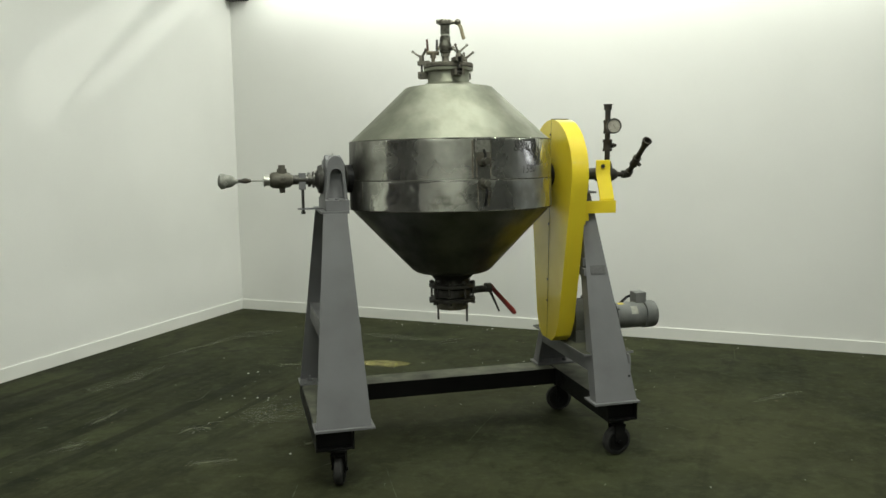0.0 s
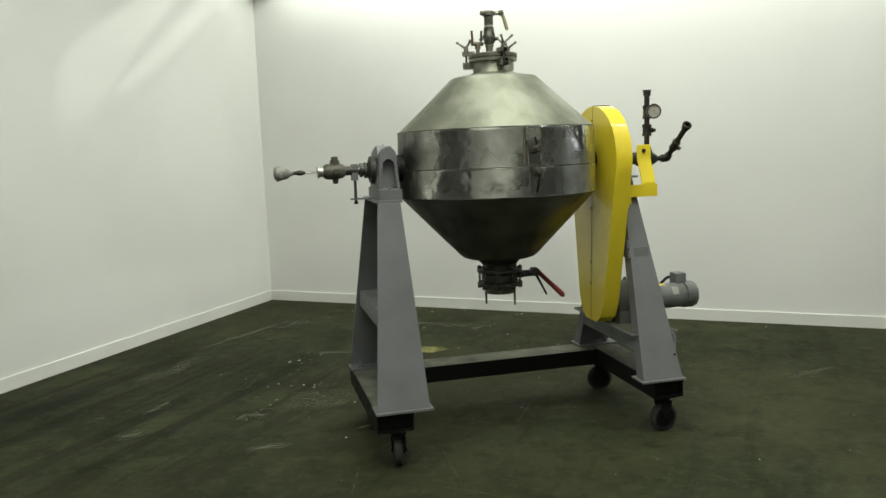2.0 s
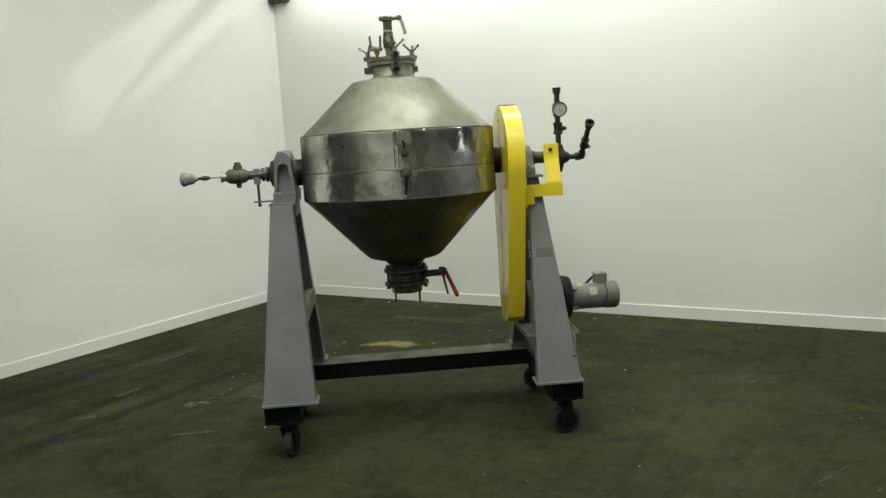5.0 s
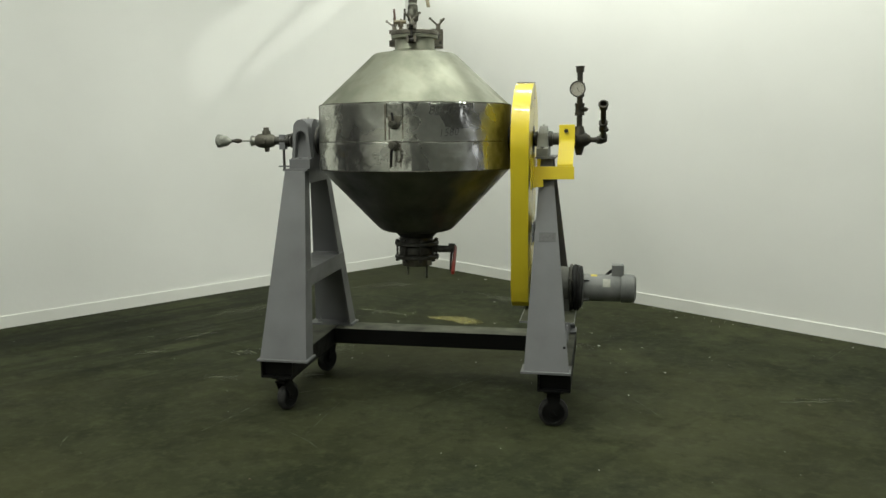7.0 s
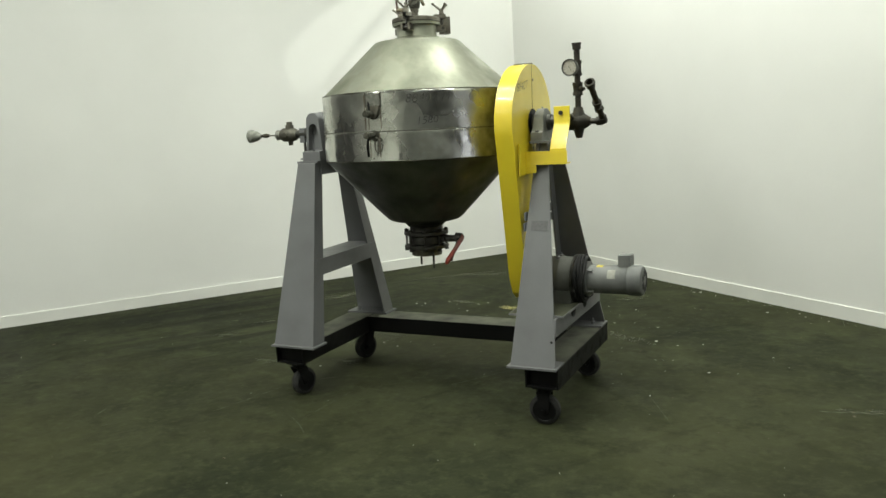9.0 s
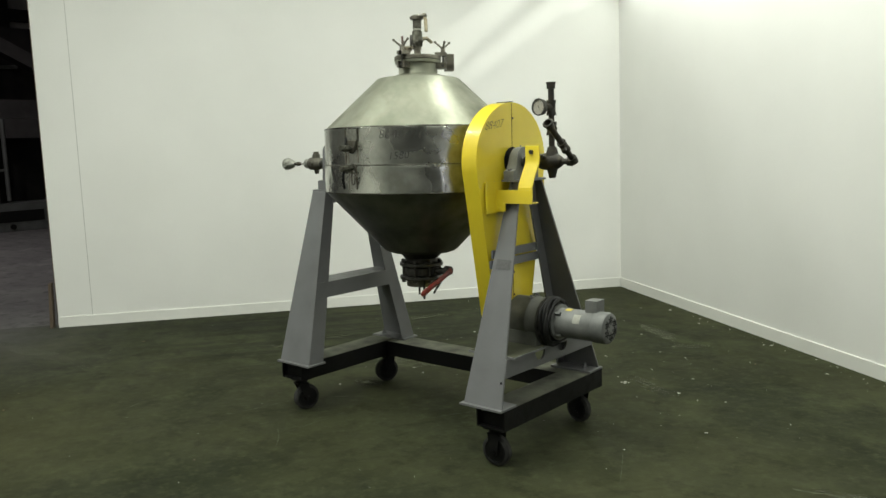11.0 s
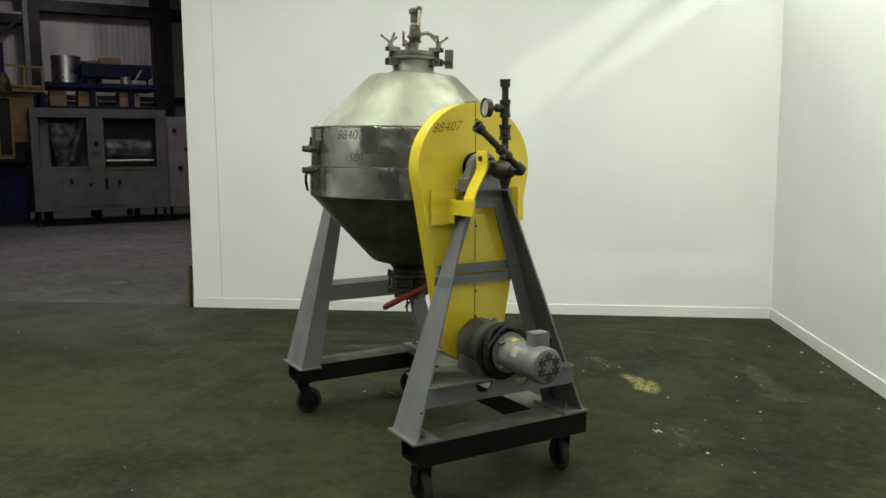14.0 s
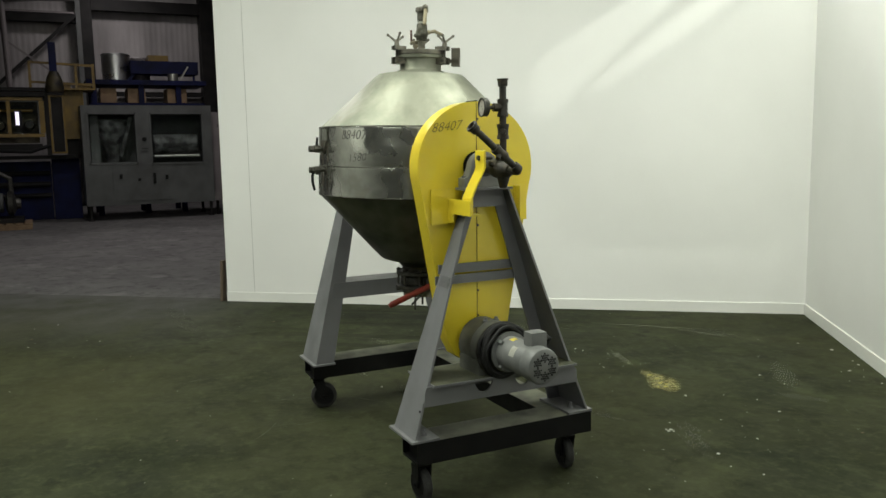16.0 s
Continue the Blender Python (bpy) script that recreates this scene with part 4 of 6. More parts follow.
hexbolt(bm, (0.859, -0.0832, 1.526), -Y, 0.012, 0.009)
cyl(bm, (0.859, -0.076, 1.526), (0.859, -0.02, 1.526), 0.008, seg=10)
part("bolt", bm, M_DARK, arm, "dark bolt head")
bm = bmesh.new()
box(bm, (0.687, -0.1565, 1.275), (0.906, -0.1475, 1.342))
box(bm, (0.687, -0.1475, 1.275), (0.906, -0.10, 1.283))
part("arm_bracket", bevel(bm, 0.0015, 1), M_YELLOW, MACHINE, "yellow angle bracket holding the torque arm")
bm = rbox((0.6845, -0.240, 1.225), (0.6905, -0.112, 1.385), 0.0015)
br = part("bracket_plate", bm, M_YELLOW, MACHINE, "yellow plate on the guard")
bm = bmesh.new()
prism(bm, [(0.691, -0.158, 1.23), (0.745, -0.158, 1.236), (0.745, -0.158, 1.272), (0.691, -0.158, 1.30)], (0, 0.006, 0))
hexbolt(bm, (0.711, -0.1582, 1.246), -Y, 0.007, 0.005)
part("bracket_tab", bm, M_YELLOW, br)
bm = rbox((0.6845, 0.195, 1.225), (0.692, 0.262, 1.392), 0.0015)
part("bracket_plate", bm, M_YELLOW, MACHINE, "yellow plate on the guard")
part("bracket_plate", rbox((0.692, 0.20, 1.232), (0.735, 0.2055, 1.388), 0.0015), M_YELLOW, MACHINE, "yellow plate on the guard")

# --- gear motor
GZ = 0.664
bm = bmesh.new()
lathe(bm, (0.695, 0, GZ), X, [(0, 0.105), (0.004, 0.116), (0.11, 0.116), (0.116, 0.119), (0.128, 0.119), (0.134, 0.116), (0.186, 0.114), (0.19, 0.104)], 44)
box(bm, (0.70, -0.112, 0.5525), (0.885, 0.112, 0.62))
gear = part("gearbox", bevel(bm, 0.003, 1, 50), M_GEAR, MACHINE, "grey cast gearbox")
for yy in (-0.028, 0.028):
    part("lifting_lug", lathe(bmesh.new(), (0.80, yy, GZ + 0.108), Z, [(0, 0.014), (0.012, 0.014), (0.014, 0.008), (0.022, 0.008)], 12), M_GREY, gear)
bm = bmesh.new()
lathe(bm, (0.886, 0, GZ), X, [(0, 0.09), (0, 0.128), (0.012, 0.130), (0.016, 0.12), (0.016, 0.09)], 44)
for k in range(8):
    a = radians(22.5 + 45 * k)
    hexbolt(bm, (0.902, 0.118 * math.cos(a), GZ + 0.118 * math.sin(a)), X, 0.008, 0.007)
part("flange", bm, M_DARK, gear, "dark bolted flange")
for k in range(4):
    bm = bmesh.new()
    rr = (0.122, 0.112, 0.118, 0.106)[k]
    xx = (0.914, 0.925, 0.937, 0.948)[k]
    pts = []
    for j in range(48):
        a = 2 * math.pi * j / 48
        w = rr + 0.004 * math.sin(3 * a + k) + 0.003 * math.sin(5 * a + 2 * k)
        pts.append((xx + 0.005 * math.sin(2 * a + k), w * math.cos(a), GZ + 0.002 + w * math.sin(a)))
    tube(bm, pts, 0.0085, 8, True)
    part("cable_loop", bm, M_RUBBER, MACHINE, "coiled black power cable hung round the motor")
bm = bmesh.new()
MY = 0.008                    # the motor sits a little off the gearbox's line
lathe(bm, (0.945, MY, GZ), X, [(0, 0.092), (0.012, 0.092), (0.016, 0.074), (0.21, 0.074), (0.216, 0.070), (0.22, 0.066)], 48)
for k in range(4):
    a = radians(45 + 90 * k)
    box(bm, (0.955, -0.008, 0.072), (0.99, 0.008, 0.086), pose(0, MY, GZ) @ Matrix.Rotation(a, 4, "X"))
motor = part("motor", bm, M_MOTOR, MACHINE, "grey electric motor")
bm = bmesh.new()
lathe(bm, (1.163, MY, GZ), X, [(0, 0.073), (0.001, 0.0785), (0.058, 0.0785), (0.070, 0.074), (0.077, 0.062), (0.079, 0.0)], 48)
cover = part("fan_cover", bm, M_MOTOR, motor, "grey fan cover with hexagonal vent holes")
# vent holes are black pegs on the closed cover, their darkness in the colour
bm = bmesh.new()
for k in range(6):
    a = radians(60 * k + 30)
    for i, j in [(p, q) for p in range(-2, 3) for q in range(-2, 3) if abs(p + q) <= 2 and p * p + q * q + p * q <= 3]:
        y = MY + 0.040 * math.cos(a) + 0.0102 * (i + 0.5 * j)
        z = 0.040 * math.sin(a) + 0.0102 * 0.866 * j
        cyl(bm, (1.2390, y, GZ + z), (1.2424, y, GZ + z), 0.0041, 0.0041, 6)
tagged(part("vent_holes", bm, M_BLACK, cover, "black pegs for the dark of the vent holes"), kind="stuff")
bm = rbox((1.112, -0.014, GZ + 0.062), (1.176, 0.060, GZ + 0.130), 0.004)
part("junction_box", bm, M_MOTOR, motor, "grey motor junction box")
bm = bmesh.new()
cyl(bm, (1.143, 0.060, GZ + 0.10), (1.143, 0.083, GZ + 0.10), 0.014, 0.012, 14)
part("cable_gland", bm, M_DARK, motor)
bm = bmesh.new()
tube(bm, [(1.143, 0.080, GZ + 0.10), (1.12, 0.112, GZ + 0.085), (1.06, 0.12, GZ + 0.03), (0.99, 0.118, GZ - 0.01), (0.95, 0.112, GZ - 0.02)], 0.0085, 8)
part("power_cable", bm, M_RUBBER, MACHINE, "black power cable")


def curved_label(x0, x1, a0, a1, r, mat, label, parent):
    bm = bmesh.new()
    n = 6
    rows = []
    for k in range(n + 1):
        a = radians(a0 + (a1 - a0) * k / n)
        rows.append([bm.verts.new((x, MY + rr * math.cos(a), GZ + rr * math.sin(a))) for x, rr in ((x0, r), (x1, r), (x1, r + 0.0008), (x0, r + 0.0008))])
    for p, q in zip(rows, rows[1:]):
        for k in range(4):
            bm.faces.new((p[k], p[(k + 1) % 4], q[(k + 1) % 4], q[k]))
    bm.faces.new(rows[0])
    bm.faces.new(rows[-1])
    return part("label", bm, mat, parent, label)


curved_label(1.065, 1.105, 128, 165, 0.0742, M_LABEL, "white paper label", motor)
curved_label(1.000, 1.034, 92, 112, 0.0742, M_YLABEL, "yellow warning label", motor)

# --- charging port on top
NT = 2.042
part("upper_neck", lathe(bmesh.new(), (CX, 0, 1.965), Z, [(0, 0.125), (0.006, 0.113), (0.012, 0.109), (0.065, 0.109), (0.067, 0.128), (0.082, 0.130), (0.084, 0.126)], 56), M_SATIN, MACHINE,
     "satin steel charging neck")
lid = part("lid", lathe(bmesh.new(), (CX, 0, NT + 0.0085), Z, [(0, 0.120), (0.001, 0.131), (0.018, 0.131), (0.022, 0.126), (0.026, 0.09), (0.028, 0.03), (0.028, 0)], 56), M_STAINED, MACHINE,
           "stained steel lid")
for az in (-84, 36, 156):
    m = pose(CX, 0, 0, 0, 0, az)
    def lug(y0, y1, x0, x1, z0, z1):
        pts = [(x0, -y1), (x1, -y1), (x1, -y0), (x0 + 0.010, -y0), (x0 + 0.010, y0), (x1, y0), (x1, y1), (x0, y1)]
        b_ = prism(bmesh.new(), [m @ Vector((x, y, z0)) for x, y in pts], (0, 0, z1 - z0))
        bmesh.ops.triangulate(b_, faces=[f for f in b_.faces if len(f.verts) > 4])
        return b_

    cl = part("clamp", lug(0.014, 0.026, 0.104, 0.160, 2.000, 2.034), M_STAINED, MACHINE, "stained steel swing clamp")
    part("clamp_arm", lug(0.010, 0.022, 0.098, 0.162, 2.0705, 2.091), M_STAINED, cl)
    bm = bmesh.new()
    cyl(bm, m @ Vector((0.143, 0, 2.005)), m @ Vector((0.143, 0, 2.112)), 0.006, seg=10)
    cyl(bm, m @ Vector((0.143, -0.03, 2.016)), m @ Vector((0.143, 0.03, 2.016)), 0.008, seg=12)
    part("swing_bolt", bm, M_DARK, cl)
    bm = bmesh.new()
    cyl(bm, m @ Vector((0.143, 0, 2.091)), m @ Vector((0.143, 0, 2.122)), 0.014, 0.011, 14)
    for k, up in ((20, 0.030), (140, 0.034), (260, 0.026)):
        t = radians(k + az * 0.7)
        e = Vector((0.143 + 0.046 * math.cos(t), 0.046 * math.sin(t), 2.116 + up))
        tube(bm, [m @ Vector((0.143, 0, 2.110)), m @ e], [0.0065, 0.0045], 8)
        bmesh.ops.create_icosphere(bm, subdivisions=1, radius=0.0085, matrix=Matrix.Translation(m @ e))
    part("wing_nut", bm, M_STAINED, cl, "three-armed wing nut")
# hinge bracket beside one clamp
m = pose(CX, 0, 0, 0, 0, 58)
bm = box(bmesh.new(), (0.108, -0.020, 2.010), (0.200, -0.012, 2.030), m)
box(bm, (0.165, -0.020, 1.995), (0.208, 0.030, 2.088), m)
part("hinge", bevel(bm, 0.002, 1), M_STAINED, MACHINE, "stained steel lid hinge")
# valve column
VX, VY = CX - 0.012, 0.012
bm = bmesh.new()
cyl(bm, (VX, VY, 2.072), (VX, VY, 2.115), 0.019, seg=18)
cyl(bm, (VX, VY, 2.112), (VX, VY, 2.128), 0.023, 0.023, 6)
part("vent_pipe", bm, M_STAINED, MACHINE, "pale threaded vent pipe")
bm = bmesh.new()
lathe(bm, (VX, VY, 2.128), Z, [(0, 0.022), (0.004, 0.029), (0.02, 0.030), (0.03, 0.033), (0.045, 0.033), (0.055, 0.029), (0.086, 0.027), (0.090, 0.022)], 20)
cyl(bm, (VX + 0.02, VY - 0.03, 2.150), (VX + 0.03, VY - 0.052, 2.150), 0.011, 0.010, 8)
part("valve_body", bm, M_GRIME, MACHINE, "grimy steel ball valve")
part("tape_band", cyl(bmesh.new(), (VX, VY, 2.218), (VX, VY, 2.227), 0.0235, seg=18), M_LABEL, MACHINE, "white thread tape")
bm = bmesh.new()
lathe(bm, (VX, VY, 2.227), Z, [(0, 0.022), (0.002, 0.0245), (0.045, 0.0245), (0.047, 0.027)], 20)
part("pipe_nipple", bm, M_GRIME, MACHINE, "grimy brown pipe nipple")
bm = bmesh.new()
lathe(bm, (VX, VY, 2.274), Z, [(0, 0.026), (0.004, 0.036), (0.020, 0.037), (0.024, 0.033), (0.028, 0.028)], 8)
cyl(bm, (VX - 0.045, VY, 2.290), (VX + 0.03, VY, 2.290), 0.012, 0.014, 12)
part("upper_valve", bm, M_STAINED, MACHINE, "grey metal valve head")
# levers
LV = Vector((VX + 0.066, VY - 0.012, 2.290))
bm = bmesh.new()
cyl(bm, (VX + 0.02, VY, 2.288), LV + Vector((0.004, 0, 0)), 0.010, 0.011, 12)
bmesh.ops.create_icosphere(bm, subdivisions=2, radius=0.017, matrix=Matrix.Translation(LV))
part("lever_boss", bm, M_STAINED, MACHINE)
bm = bmesh.new()
tube(bm, [LV, LV + Vector((0.014, -0.005, -0.025)), LV + Vector((0.028, -0.016, -0.090))], [0.009, 0.010, 0.0095], 10)
part("lever", bm, M_CREAM, MACHINE, "worn cream lever grip")
bm = bmesh.new()
L2 = Vector((VX + 0.01, VY + 0.040, 2.175))
cyl(bm, (VX, VY, 2.175), L2, 0.012, 0.012, 10)
tube(bm, [L2, L2 + Vector((-0.004, 0.03, 0.008)), L2 + Vector((-0.02, 0.09, -0.008))], [0.008, 0.010, 0.009], 10)
part("lever", bm, M_CREAM, MACHINE, "worn cream lever grip")
# small vent valve with two upright grips
SX, SY = -0.060, 0.006
bm = bmesh.new()
cyl(bm, (SX, SY, 2.072), (SX, SY, 2.105), 0.010, seg=12)
cyl(bm, (SX, SY, 2.102), (SX, SY, 2.130), 0.016, 0.014, 8)
cyl(bm, (SX - 0.035, SY - 0.008, 2.128), (SX + 0.03, SY + 0.004, 2.128), 0.011, seg=12)
part("vent_valve", bm, M_BRASS, MACHINE, "small brass vent valve")
for (dx, dy), h, mt, lb in (((-0.030, -0.010), 2.196, M_BROWN, "brown handle grip"), ((0.020, 0.003), 2.198, M_DARK, "dark handle grip")):
    bm = bmesh.new()
    tube(bm, [(SX + dx, SY + dy, 2.125), (SX + dx * 1.05, SY + dy, 2.150), (SX + dx * 1.15, SY + dy, h)], [0.005, 0.0065, 0.006], 10)
    part("grip", bm, mt, MACHINE, lb)

# --- discharge valve below
part("lower_neck", lathe(bmesh.new(), (CX, 0, 0.912), Z, [(0, 0.092), (0.02, 0.092), (0.045, 0.098), (0.055, 0.118)], 48), M_DARK, MACHINE, "dark steel discharge neck")
for z0 in (0.888, 0.812):
    part("valve_flange", lathe(bmesh.new(), (CX, 0, z0), Z, [(0, 0.095), (0.002, 0.122), (0.005, 0.125), (0.019, 0.125), (0.022, 0.122), (0.024, 0.095)], 48), M_DARK, MACHINE, "dark steel bolted flange")
bm = lathe(bmesh.new(), (CX, 0, 0.835), Z, [(0, 0.09), (0.006, 0.100), (0.046, 0.100), (0.053, 0.09)], 48)
cyl(bm, (CX + 0.09, 0, 0.866), (CX + 0.195, 0, 0.868), 0.022, 0.018, 16)
box(bm, (CX + 0.10, -0.03, 0.850), (CX + 0.125, 0.03, 0.884))
part("butterfly_valve", bm, M_DARK, MACHINE, "dark butterfly valve body")
part("outlet", lathe(bmesh.new(), (CX, 0, 0.772), Z, [(0, 0.080), (0.002, 0.085), (0.036, 0.086), (0.040, 0.09)], 48), M_STAINED, MACHINE, "stained steel outlet ring")
for k in range(8):
    a = radians(22.5 + 45 * k)
    bx, by = CX + 0.112 * math.cos(a), 0.112 * math.sin(a)
    bm = bmesh.new()
    cyl(bm, (bx, by, 0.800), (bx, by, 0.926), 0.0062, seg=8)
    cyl(bm, (bx, by, 0.9125), (bx, by, 0.922), 0.0125, seg=6)
    cyl(bm, (bx, by, 0.801), (bx, by, 0.8115), 0.0125, seg=6)
    part("stud", bm, M_DARK, MACHINE)
for a in (-38, 142):
    bx, by = CX + 0.084 * math.cos(radians(a)), 0.084 * math.sin(radians(a))
    part("stud", cyl(bmesh.new(), (bx, by, 0.705), (bx, by, 0.822), 0.006, seg=8), M_DARK, MACHINE, "long dark threaded stud")
PV = Vector((0.222, 0.0, 0.874))
bm = bmesh.new()
cyl(bm, PV - X * 0.016, PV + X * 0.018, 0.026, 0.024, 20)
cyl(bm, PV + X * 0.018, PV + X * 0.028, 0.012, 0.012, 6)
box(bm, (0.21, -0.03, 0.852), (0.238, 0.022, 0.866))
part("lever_hub", bm, M_DARK, MACHINE, "dark notched lever hub")
LE = Vector((0.255, -0.270, 0.782))
d = (LE - PV).normalized()
bm = bmesh.new()
side_ = d.cross(X).normalized()
ring0 = None
for s, w, h in ((0.0, 0.019, 0.009), (0.06, 0.015, 0.009), (0.16, 0.015, 0.010), (0.285, 0.0165, 0.011), (0.30, 0.010, 0.008)):
    c = PV + X * 0.022 + d * s
    ring = [bm.verts.new(c + side_ * (w * math.cos(t)) + X * (h * math.sin(t))) for t in (2 * math.pi * k / 12 for k in range(12))]
    if ring0:
        for k in range(12):
            bm.faces.new((ring0[k], ring0[(k + 1) % 12], ring[(k + 1) % 12], ring[k]))
    else:
        bm.faces.new(ring)
    ring0 = ring
bm.faces.new(ring0)
part("valve_lever", bm, M_RED, MACHINE, "red valve lever")
bm = bmesh.new()
tube(bm, [PV + X * 0.004, PV + d * 0.07 - Z * 0.024, PV + d * 0.15 - Z * 0.060], [0.009, 0.007, 0.0055], 8)
part("latch_rod", bm, M_DARK, MACHINE)

# --- jacket valves and plate on the vessel's front
def jacket_valve(z, up):
    o = Vector((0.036, -RV + 0.002, z))
    bm = bmesh.new()
    cyl(bm, o, o - Y * 0.006, 0.028, 0.026, 20)
    cyl(bm, o - Y * 0.004, o - Y * 0.075, 0.011, seg=14)
    lathe(bm, o - Y * 0.026, -Y, [(0, 0.013), (0.002, 0.018), (0.018, 0.019), (0.034, 0.018), (0.036, 0.013)], 8)
    cyl(bm, o - Y * 0.062, o - Y * 0.084, 0.016, 0.0165, 6)
    cyl(bm, o - Y * 0.043, o - Y * 0.043 + Z * (0.024 * up), 0.008, 0.007, 10)
    vb = part("jacket_valve", bm, M_GRIME, MACHINE, "stained steel jacket ball valve")
    if up > 0:
        bm = bmesh.new()
        tube(bm, [o - Y * 0.046 + Z * 0.014, o - Y * 0.044 + Z * 0.034, o - Y * 0.040 + Z * 0.056 - X * 0.006], [0.007, 0.0065, 0.006], 8)
        part("lever", bm, M_BLACK, vb, "short dark lever")
        return
    p = o - Y * 0.043 + Z * (0.026 * up)
    bm = bmesh.new()
    tube(bm, [p - Y * 0.016 + Z * 0.016, p - Y * 0.026 - Z * 0.002, p - Y * 0.024 - Z * 0.034 - X * 0.004, p - Y * 0.012 - Z * 0.076 - X * 0.008], [0.007, 0.007, 0.0072, 0.006], 8)
    part("lever", bm, M_BLACK, vb, "black hanging lever")
    bm = bmesh.new()
    loop = [o - Y * 0.02 + X * (0.022 + 0.012 * math.sin(t)) + Z * (-0.046 + 0.036 * math.cos(t)) for t in (2 * math.pi * k / 20 for k in range(20))]
    tube(bm, loop, 0.0032, 6, True)
    part("drain_loop", bm, M_STAINED, vb, "bent steel loop")


jacket_valve(1.557, 1)
jacket_valve(1.452, -1)


def on_vessel(az0, az1, z0, z1, r, t, name, mat, label):
    bm = bmesh.new()
    rows = []
    n = 8
    for k in range(n + 1):
        a = radians(az0 + (az1 - az0) * k / n)
        c, s = math.cos(a), math.sin(a)
        rows.append([bm.verts.new((CX + rr * c, rr * s, z)) for rr, z in ((r, z0), (r + t, z0), (r + t, z1), (r, z1))])
    for p, q in zip(rows, rows[1:]):
        for k in range(4):
            bm.faces.new((p[k], p[(k + 1) % 4], q[(k + 1) % 4], q[k]))
    bm.faces.new(rows[0])
    bm.faces.new(rows[-1])
    return part(name, bm, mat, MACHINE, label)


on_vessel(-92.3, -84.2, 1.600, 1.656, RV + 0.001, 0.004, "data_plate", M_DATA, "small dull grey data plate in a frame")
# funnel-shaped bracket under the plate, and rusty runs either side of the valves
bm = bmesh.new()
rows = []
for z, h in ((1.598, 3.9), (1.580, 3.5), (1.556, 2.4), (1.540, 2.0)):
    rows.append([bm.verts.new((CX + rr * math.cos(radians(a)), rr * math.sin(radians(a)), z)) for rr in (RV + 0.0005, RV + 0.012) for a in (-88.2 - h, -88.2, -88.2 + h)])
for p, q in zip(rows, rows[1:]):
    for k in (0, 1, 3, 4):
        bm.faces.new((p[k], p[k + 1], q[k + 1], q[k]))
    for k in (0, 2):
        bm.faces.new((p[k], p[k + 3], q[k + 3], q[k]))
for row in (rows[0], rows[-1]):
    bm.faces.new((row[0], row[1], row[2], row[5], row[4], row[3]))
part("valve_bracket", bevel(bm, 0.002, 1, 40), M_STAINED, MACHINE, "stained steel funnel bracket over the valve")
for az, z0, z1, w in ((-93.6, 1.480, 1.655, 0.35), (-91.4, 1.482, 1.592, 0.25), (-84.0, 1.486, 1.600, 0.3), (-85.2, 1.345, 1.462, 0.3), (-91.0, 1.340, 1.460, 0.22)):
    on_vessel(az - w, az + w, z0, z1, RV + 0.0012, 0.0009, "rust_run", M_RUN, "brownish run down the steel")
for az in (-92.6, -83.9):
    bm = bmesh.new()
    c, s = math.cos(radians(az)), math.sin(radians(az))
    tube(bm, [(CX + (RV + 0.004) * c, (RV + 0.004) * s, 1.592), (CX + (RV + 0.004) * c, (RV + 0.004) * s, 1.662)], 0.004, 6)
    part("plate_frame", bm, M_GRIME, MACHINE)


# --- marker writing
def text_mesh(txt, size, shear=0.25, weight=0.0):
    cu = bpy.data.curves.new("writing", "FONT")
    cu.body, cu.size, cu.shear, cu.offset = txt, size, shear, weight
    cu.align_x, cu.align_y, cu.resolution_u = "LEFT", "BOTTOM", 3
    tmp = bpy.data.objects.new("writing", cu)
    scene.collection.objects.link(tmp)
    bpy.context.view_layer.update()
    me = bpy.data.meshes.new_from_object(tmp.evaluated_get(bpy.context.evaluated_depsgraph_get()))
    bpy.data.objects.remove(tmp)
    bpy.data.curves.remove(cu)
    return me


def writing(txt, size, to_world, mat, label, shear=0.2, weight=0.0):
    me = text_mesh(txt, size, shear, weight)
    for v in me.vertices:
        v.co = to_world(v.co.x, v.co.y)
    me.materials.clear()
    me.materials.append(mat)
    ob = new("marker_writing", me)
    ob.parent = MACHINE
    ob["label"] = label
    return ob


def vessel_at(az0, z0, slope=0.0):
    """Lays writing on the dented band, just proud of it."""
    def f(x, y):
        a, z = radians(az0) + x / RV, z0 + y + slope * x
        upper = z > 1.471
        p = Vector((CX + RV * math.cos(a), RV * math.sin(a), z))
        dent = noise.noise(Vector((p.x * 5.5, p.y * 5.5, z * 6.0 + (0.0 if upper else 7.0)))) * 0.0034
        r = RV + dent + (0.0009 if upper else 0.0029)
        return Vector((CX + r * math.cos(a), r * math.sin(a), z))
    return f


writing("88407", 0.064, vessel_at(-70.5, 1.592), M_FADED, "faded handwritten number 88407", 0.22, -0.0011)
writing("11", 0.062, vessel_at(-52.6, 1.592), M_FADED, "faded pen strokes", 0.35, -0.0004)
writing("1580", 0.055, vessel_at(-65.0, 1.484, 0.08), M_INK, "handwritten black number 1580", 0.16, -0.0010)
writing("#", 0.032, vessel_at(-52.0, 1.530), M_INK, "handwritten hash sign", 0.1, -0.0005)
writing("///", 0.03, vessel_at(-48.0, 1.415), M_FADED, "faded pen strokes", 0.3, -0.0005)
M_MARKER = material("faded_brown_marker", (0.045, 0.036, 0.008), 0.5, 0.0, (0.13, 0.10, 0.014), scale=60, mix=(0.48, 0.75))
GUARD_WRITING = writing("88407", 0.060, lambda x, y: Vector((0.6862, -0.232 + x, 1.628 + y + 0.10 * x)), M_MARKER, "handwritten dark number 88407 on the yellow guard", 0.34, -0.0012)


